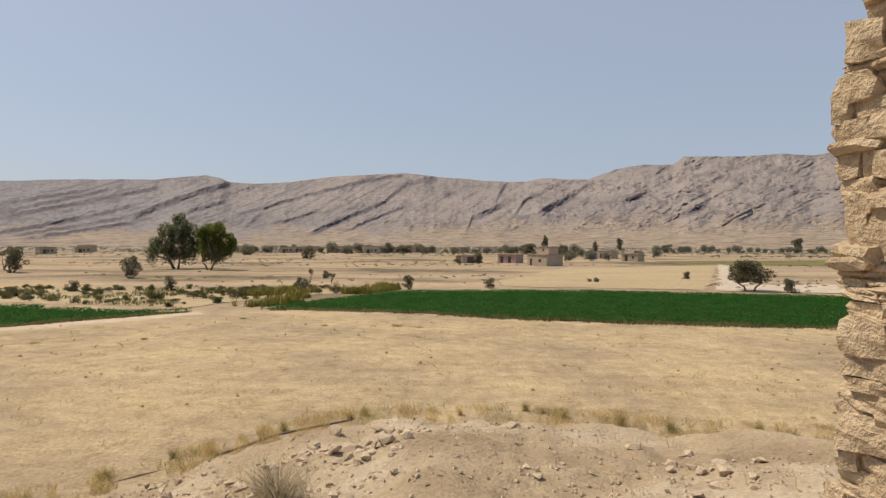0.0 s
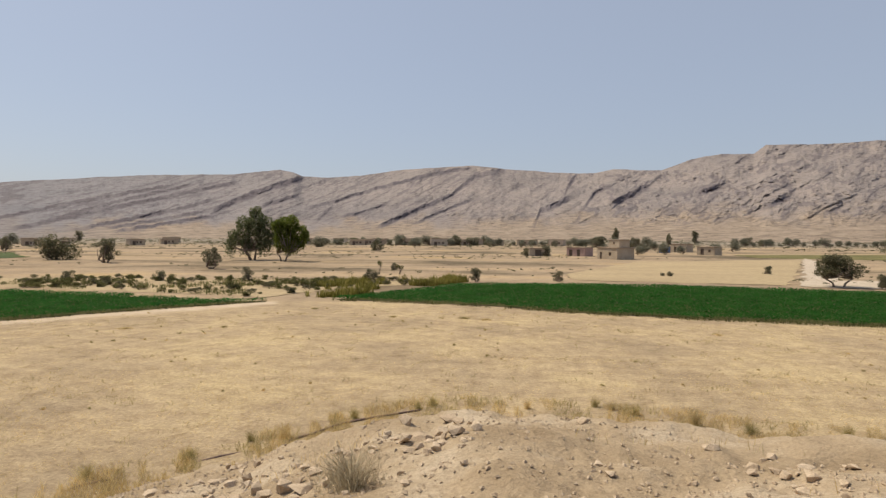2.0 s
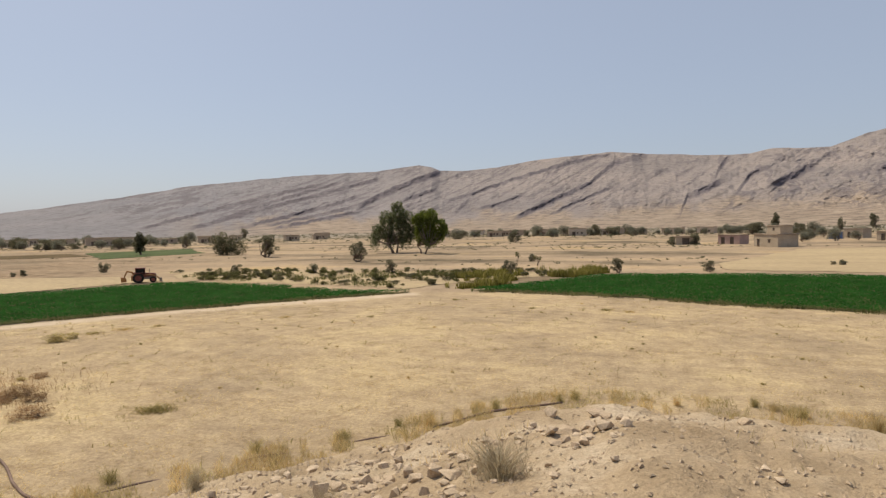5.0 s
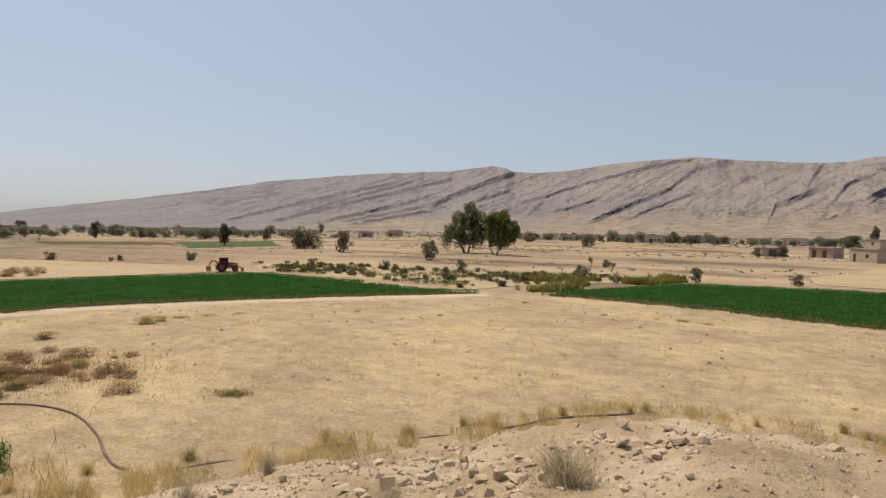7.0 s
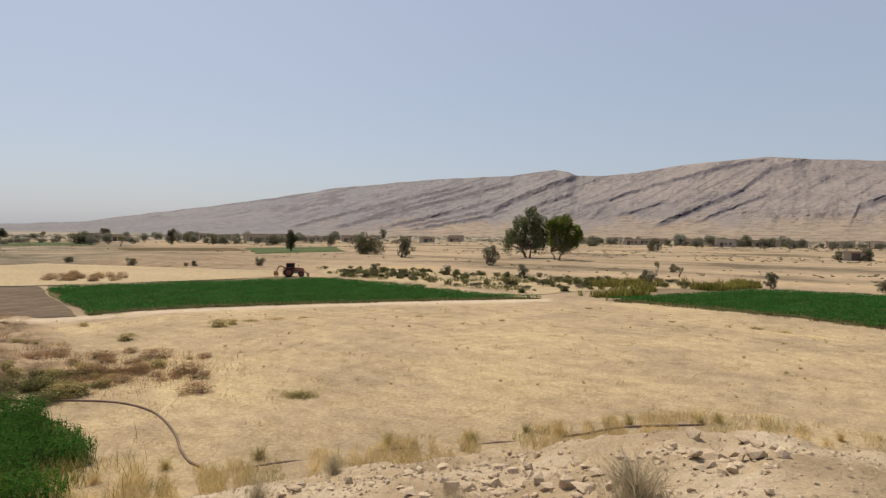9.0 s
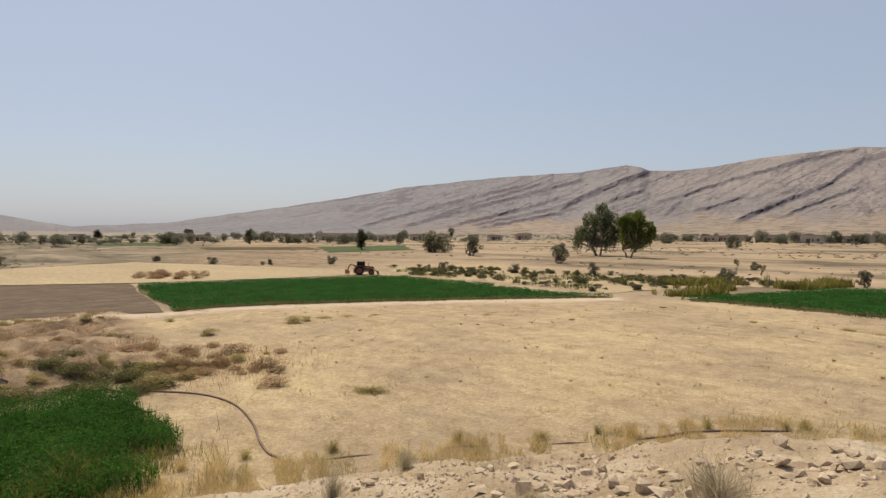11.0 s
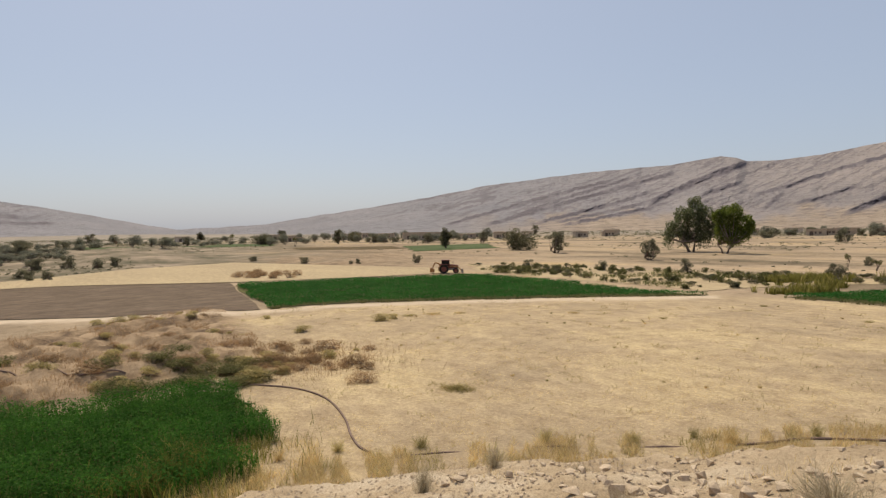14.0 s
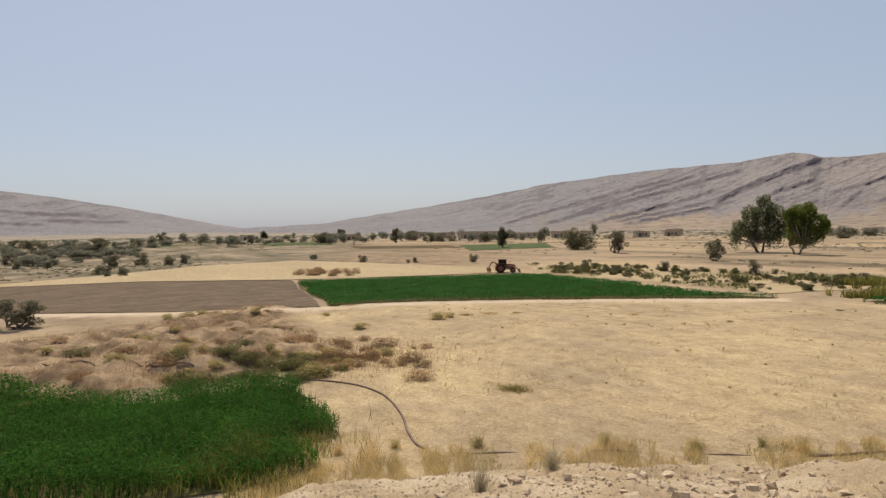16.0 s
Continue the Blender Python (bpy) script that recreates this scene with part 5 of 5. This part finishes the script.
def house(x, y, turn, w, d, h, openings, mat, label, upper=None, parapet=0.25):
    """A flat-roofed mud house whose front looks along -y of its own axes."""
    th = tagged(new("house"), label, "house", "houses of the village")
    walls_with(th, mat, w, d, h, openings)
    bm = bmesh.new()
    box(bm, -0.2, w + 0.2, -0.25, d + 0.2, h, h + 0.22, 0.05)
    bm_part("roof", bm, ROOF, th)
    for x0, x1, z0, z1 in openings:
        bm = bmesh.new()
        box(bm, x0, x1, 0.2, 0.27, z0, z1)
        ob = bm_part("door" if z0 == 0 else "window", bm, SHADE, th)
        bm = bmesh.new()
        box(bm, x0 - 0.08, x1 + 0.08, -0.06, 0.06, z1, z1 + 0.14)
        bm_part("lintel", bm, SHADE, th)
    if upper:
        ux, uw, ud, uh = upper
        walls_with(th, mat, uw, ud, uh, [(uw * 0.4, uw * 0.4 + 0.8, 0.9, 1.7)], 0.3, (ux, 1.0, h + 0.22))
        bm = bmesh.new()
        box(bm, ux - 0.15, ux + uw + 0.15, 0.85, 1.15 + ud, h + 0.22 + uh, h + 0.4 + uh, 0.04)
        bm_part("upper_roof", bm, ROOF, th)
        bm = bmesh.new()
        box(bm, ux + uw * 0.4, ux + uw * 0.4 + 0.8, 1.12, 1.2, h + 1.12, h + 1.92)
        bm_part("upper_window", bm, SHADE, th)
    th.matrix_basis = pose(x, y, -0.05, 0, 0, turn) @ Matrix.Translation((-w / 2, 0, 0))
    return th


house(29.6, 193, -56, 8.8, 7.0, 3.5, [(1.2, 2.2, 0, 2.1), (5.2, 6.2, 1.2, 2.1)], MUD, "two-storey tan mud house with a flat roof and upper room", (4.0, 4.6, 4.2, 2.2))
house(22.5, 216, -40, 7.5, 5.0, 2.9, [(1.0, 2.4, 0, 2.1), (4.2, 5.6, 0, 2.2)], PINK_MUD, "low pinkish plastered house with open doorways")
house(9.5, 213, 8, 6.0, 4.0, 2.6, [(2.0, 4.2, 0, 2.1)], MUD, "small dark-fronted mud shed half hidden by bushes")
house(72.1, 273.8, -50, 7.5, 5.0, 3.4, [(1.5, 2.7, 0, 2.2), (4.5, 5.7, 1.2, 2.3)], MUD, "tan mud house with a flat roof behind trees")
house(72.4, 237.7, -48, 7.0, 5.0, 3.0, [(1.4, 2.8, 0, 2.2), (4.5, 5.5, 1.1, 2.0)], MUD, "long low mud house at the village edge")
VILLAGE = [(-62.7, 370.7, 9, 4.0), (-42.2, 364.7, 13.5, 4.2), (-23, 392, 14.5, 3.6), (8.6, 402, 11, 3.3), (-150.3, 328.8, 7, 3.3), (-288, 257, 18, 4.3), (-306, 294.5, 19, 3.9), (52, 300, 9, 3.4), (-88, 372, 9, 3.4), (-270, 245, 12, 3.6), (-330, 240, 14, 3.8),
           (-140, 352, 12, 3.4), (-9, 372, 9, 3.6), (28, 385, 12, 3.8), (-205, 318, 10, 3.4), (-390, 215, 13, 3.8), (-420, 165, 11, 3.6), (-352, 205, 9, 3.4)]
for k in range(26):
    a, r = math.radians(random.uniform(-14, 62)), random.uniform(370, 470)
    VILLAGE.append((-math.sin(a) * r, math.cos(a) * r, random.uniform(7, 14), random.uniform(2.6, 3.8)))
for k, (x, y, w, h) in enumerate(VILLAGE):
    house(x, y, math.degrees(math.atan2(-x, y)) + (k * 37 % 40) - 20, w * 0.8, 6.0, h, [(w * 0.15, w * 0.2 + 1.2, 0, 2.2), (w * 0.52, w * 0.52 + 1.2, 1.1, 2.1), (w * 0.35, w * 0.35 + 0.9, 1.1, 2.1)], (MUD, LIME, MUD)[k % 3], "flat-roofed mud-coloured village house on the far plain")
# blue gate in a yard wall
gate = tagged(new("gate"), "faded blue sheet-metal gate in a yard wall", "gate")
bm = bmesh.new()
box(bm, -2.2, 2.2, 0, 0.08, 0, 2.6)
bm_part("leaf", bm, BLUE, gate)
bm = bmesh.new()
box(bm, -2.6, -2.2, -0.1, 0.3, 0, 2.9)
box(bm, 2.2, 2.6, -0.1, 0.3, 0, 2.9)
bm_part("gatepost", bm, MUD, gate)
gate.matrix_basis = pose(63.5, 262, 0, 0, 0, -14)
# hedge and yard trees at the village
tree_src = tree_thing("village_tree", 500, 8.0, 5.5, 1.0, 20, 2400, 0.30, HAZED, "dark green tree among the village houses, haze in its colour", "tree", stems=3, flat=0.85, bottom=0.2)
gg = np.random.default_rng(501)
AT = [(36, 214), (40, 222), (33, 225), (47, 232), (80, 250), (66, 246), (58, 240), (44, 244), (56, 268), (60, 280), (66, 292), (47, 262), (52, 250), (78, 285), (84, 300), (92, 290), (100, 310), (40, 255), (98, 282)]
AT += [(float(x), 365 + float(gg.uniform(-10, 14))) for x in np.arange(-130, 60, 12)]
AT += [(138 + 5.5 * k, 392 + 1.2 * k + float(gg.uniform(-4, 4))) for k in range(34)]
for k in range(46):
    a, r = math.radians(gg.uniform(40, 62)), gg.uniform(300, 470)
    AT.append((-math.sin(a) * r, math.cos(a) * r))
for k in range(26):
    a, r = math.radians(gg.uniform(62, 92)), gg.uniform(260, 440)
    AT.append((-math.sin(a) * r, math.cos(a) * r))
for k in range(50):
    a, r = math.radians(gg.uniform(-14, 14)), gg.uniform(330, 420)
    AT.append((-math.sin(a) * r, math.cos(a) * r))
for k in range(130):
    a, r = (math.radians(gg.normal(82, 3.0)), gg.uniform(190, 290)) if k < 55 else (math.radians(gg.uniform(58, 94)), gg.uniform(320, 520))
    s = gg.uniform(0.5, 1.0)
    copy_thing(tree_src, stand(-math.sin(a) * r, math.cos(a) * r, 71 * k) @ Matrix.Diagonal((s, s, s * gg.uniform(0.4, 0.6), 1)))["group"] = "low trees in the dry river bed"
for k, (x, y) in enumerate(AT):
    s = gg.uniform(0.45, 1.1) * min(1.0, 0.2 + math.hypot(x, y) / 420)
    copy_thing(tree_src, stand(x, y, 71 * k) @ Matrix.Diagonal((s, s, s * gg.uniform(0.7, 1.15), 1)))["group"] = "trees among the houses"
for o in (*tree_src.children_recursive, tree_src):
    bpy.data.objects.remove(o)


# ---------------------------------------------------------------- tractor with a digger arm
def wheel(th, x, y, r, w):
    bm = bmesh.new()
    n = 20
    prof = [(r * 0.58, -w / 2), (r * 0.9, -w / 2), (r, -w * 0.3), (r, w * 0.3), (r * 0.9, w / 2), (r * 0.58, w / 2)]
    rings = [[bm.verts.new((x + q * math.cos(2 * math.pi * k / n) * (1.03 if k % 2 and q == r else 1), y + o, r + q * math.sin(2 * math.pi * k / n) * (1.03 if k % 2 and q == r else 1))) for q, o in prof] for k in range(n)]
    for k in range(n):
        a, b = rings[k], rings[(k + 1) % n]
        for j in range(len(prof)):
            bm.faces.new((a[j], a[(j + 1) % 6], b[(j + 1) % 6], b[j]))
    bmesh.ops.recalc_face_normals(bm, faces=bm.faces[:])
    whl = bm_part("wheel", bm, TYRE, th, "black rubber tyre")
    v, f = tube([(x, y - w * 0.35, r), (x, y - w * 0.2, r), (x, y + w * 0.35, r)], [r * 0.57, r * 0.6, r * 0.57], 16)
    part("rim", mesh_of("rim", v, f, RED), whl, "dusty dark red rim")


def block(th, name, x0, x1, y0, y1, z0, z1, mat, slope=0.0, bevel=0.05, label=""):
    bm = bmesh.new()
    box(bm, x0, x1, y0, y1, z0, z1)
    for v in bm.verts:
        if v.co.z > (z0 + z1) / 2 and v.co.x > (x0 + x1) / 2:
            v.co.z -= slope
    bmesh.ops.bevel(bm, geom=bm.edges[:], offset=bevel, segments=2, affect="EDGES")
    return bm_part(name, bm, mat, th, label)


tractor = tagged(new("tractor"), "old dark red farm tractor with orange digger arm by the crop", "tractor")
block(tractor, "hood", 0.3, 1.75, -0.36, 0.36, 0.95, 1.6, RED, 0.15)
block(tractor, "chassis", -1.0, 1.7, -0.3, 0.3, 0.55, 0.98, STEEL)
block(tractor, "grille", 1.72, 1.82, -0.3, 0.3, 0.85, 1.4, STEEL, bevel=0.02)
block(tractor, "cab_base", -1.05, 0.35, -0.6, 0.6, 0.9, 1.35, RED)
block(tractor, "cab_roof", -1.1, 0.4, -0.68, 0.68, 2.3, 2.42, RED, bevel=0.04)
block(tractor, "cab_window", -0.95, 0.24, -0.54, 0.54, 1.36, 2.28, TYRE, bevel=0.02, label="dark dusty cab glass")
block(tractor, "seat", -0.75, -0.3, -0.25, 0.25, 1.35, 1.75, SHADE)
for cx in (-1.0, 0.28):
    for cy in (-0.57, 0.57):
        v, f = tube([(cx, cy, 1.3), (cx, cy, 1.8), (cx, cy, 2.33)], [0.05, 0.05, 0.05], 6)
        part("cab_post", mesh_of("cab_post", v, f, RED), tractor)
for cy in (-0.78, 0.78):
    wheel(tractor, -0.65, cy, 0.78, 0.42)
    wheel(tractor, 1.35, cy * 0.9, 0.48, 0.28)
    block(tractor, "mudguard", -1.35, 0.15, cy - 0.22, cy + 0.22, 1.56, 1.66, RED, bevel=0.03)
v, f = tube([(0.9, 0.2, 1.5), (0.9, 0.2, 1.9), (0.9, 0.2, 2.2)], [0.045, 0.04, 0.04], 8)
part("exhaust", mesh_of("exhaust", v, f, STEEL), tractor)
loader = part("loader_arm", mesh_of("loader_arm", *joined([tube([(0.3, s * 0.5, 1.3), (1.6, s * 0.5, 1.15), (2.35, s * 0.5, 0.45)], [0.08, 0.08, 0.07], 6) for s in (-1, 1)]), ORANGE), tractor)
bm = bmesh.new()
box(bm, 2.3, 2.75, -0.85, 0.85, 0.1, 0.16)
box(bm, 2.26, 2.32, -0.85, 0.85, 0.1, 0.72)
for s in (-0.85, 0.81):
    box(bm, 2.32, 2.62, s, s + 0.04, 0.16, 0.6)
bm_part("bucket", bm, STEEL, tractor, "dusty steel bucket")
part("digger_boom", mesh_of("digger_boom", *tube([(-1.0, 0, 0.9), (-1.5, 0, 1.75), (-2.1, 0, 1.9)], [0.16, 0.15, 0.12], 6), ORANGE), tractor, "orange digger boom")
part("digger_stick", mesh_of("digger_stick", *tube([(-2.1, 0, 1.95), (-2.45, 0, 1.3), (-2.55, 0, 0.75)], [0.13, 0.11, 0.09], 6), ORANGE), tractor)
block(tractor, "digger_bucket", -3.0, -2.25, -0.5, 0.5, 0.2, 1.05, ORANGE, 0.25)
block(tractor, "stabiliser_frame", -1.6, -1.0, -0.85, 0.85, 0.35, 1.25, ORANGE)
tractor.matrix_basis = pose(-73.5, 72.8, 0.08, 0, 0, 45) @ Matrix.Diagonal((1, 1, 0.93, 1))
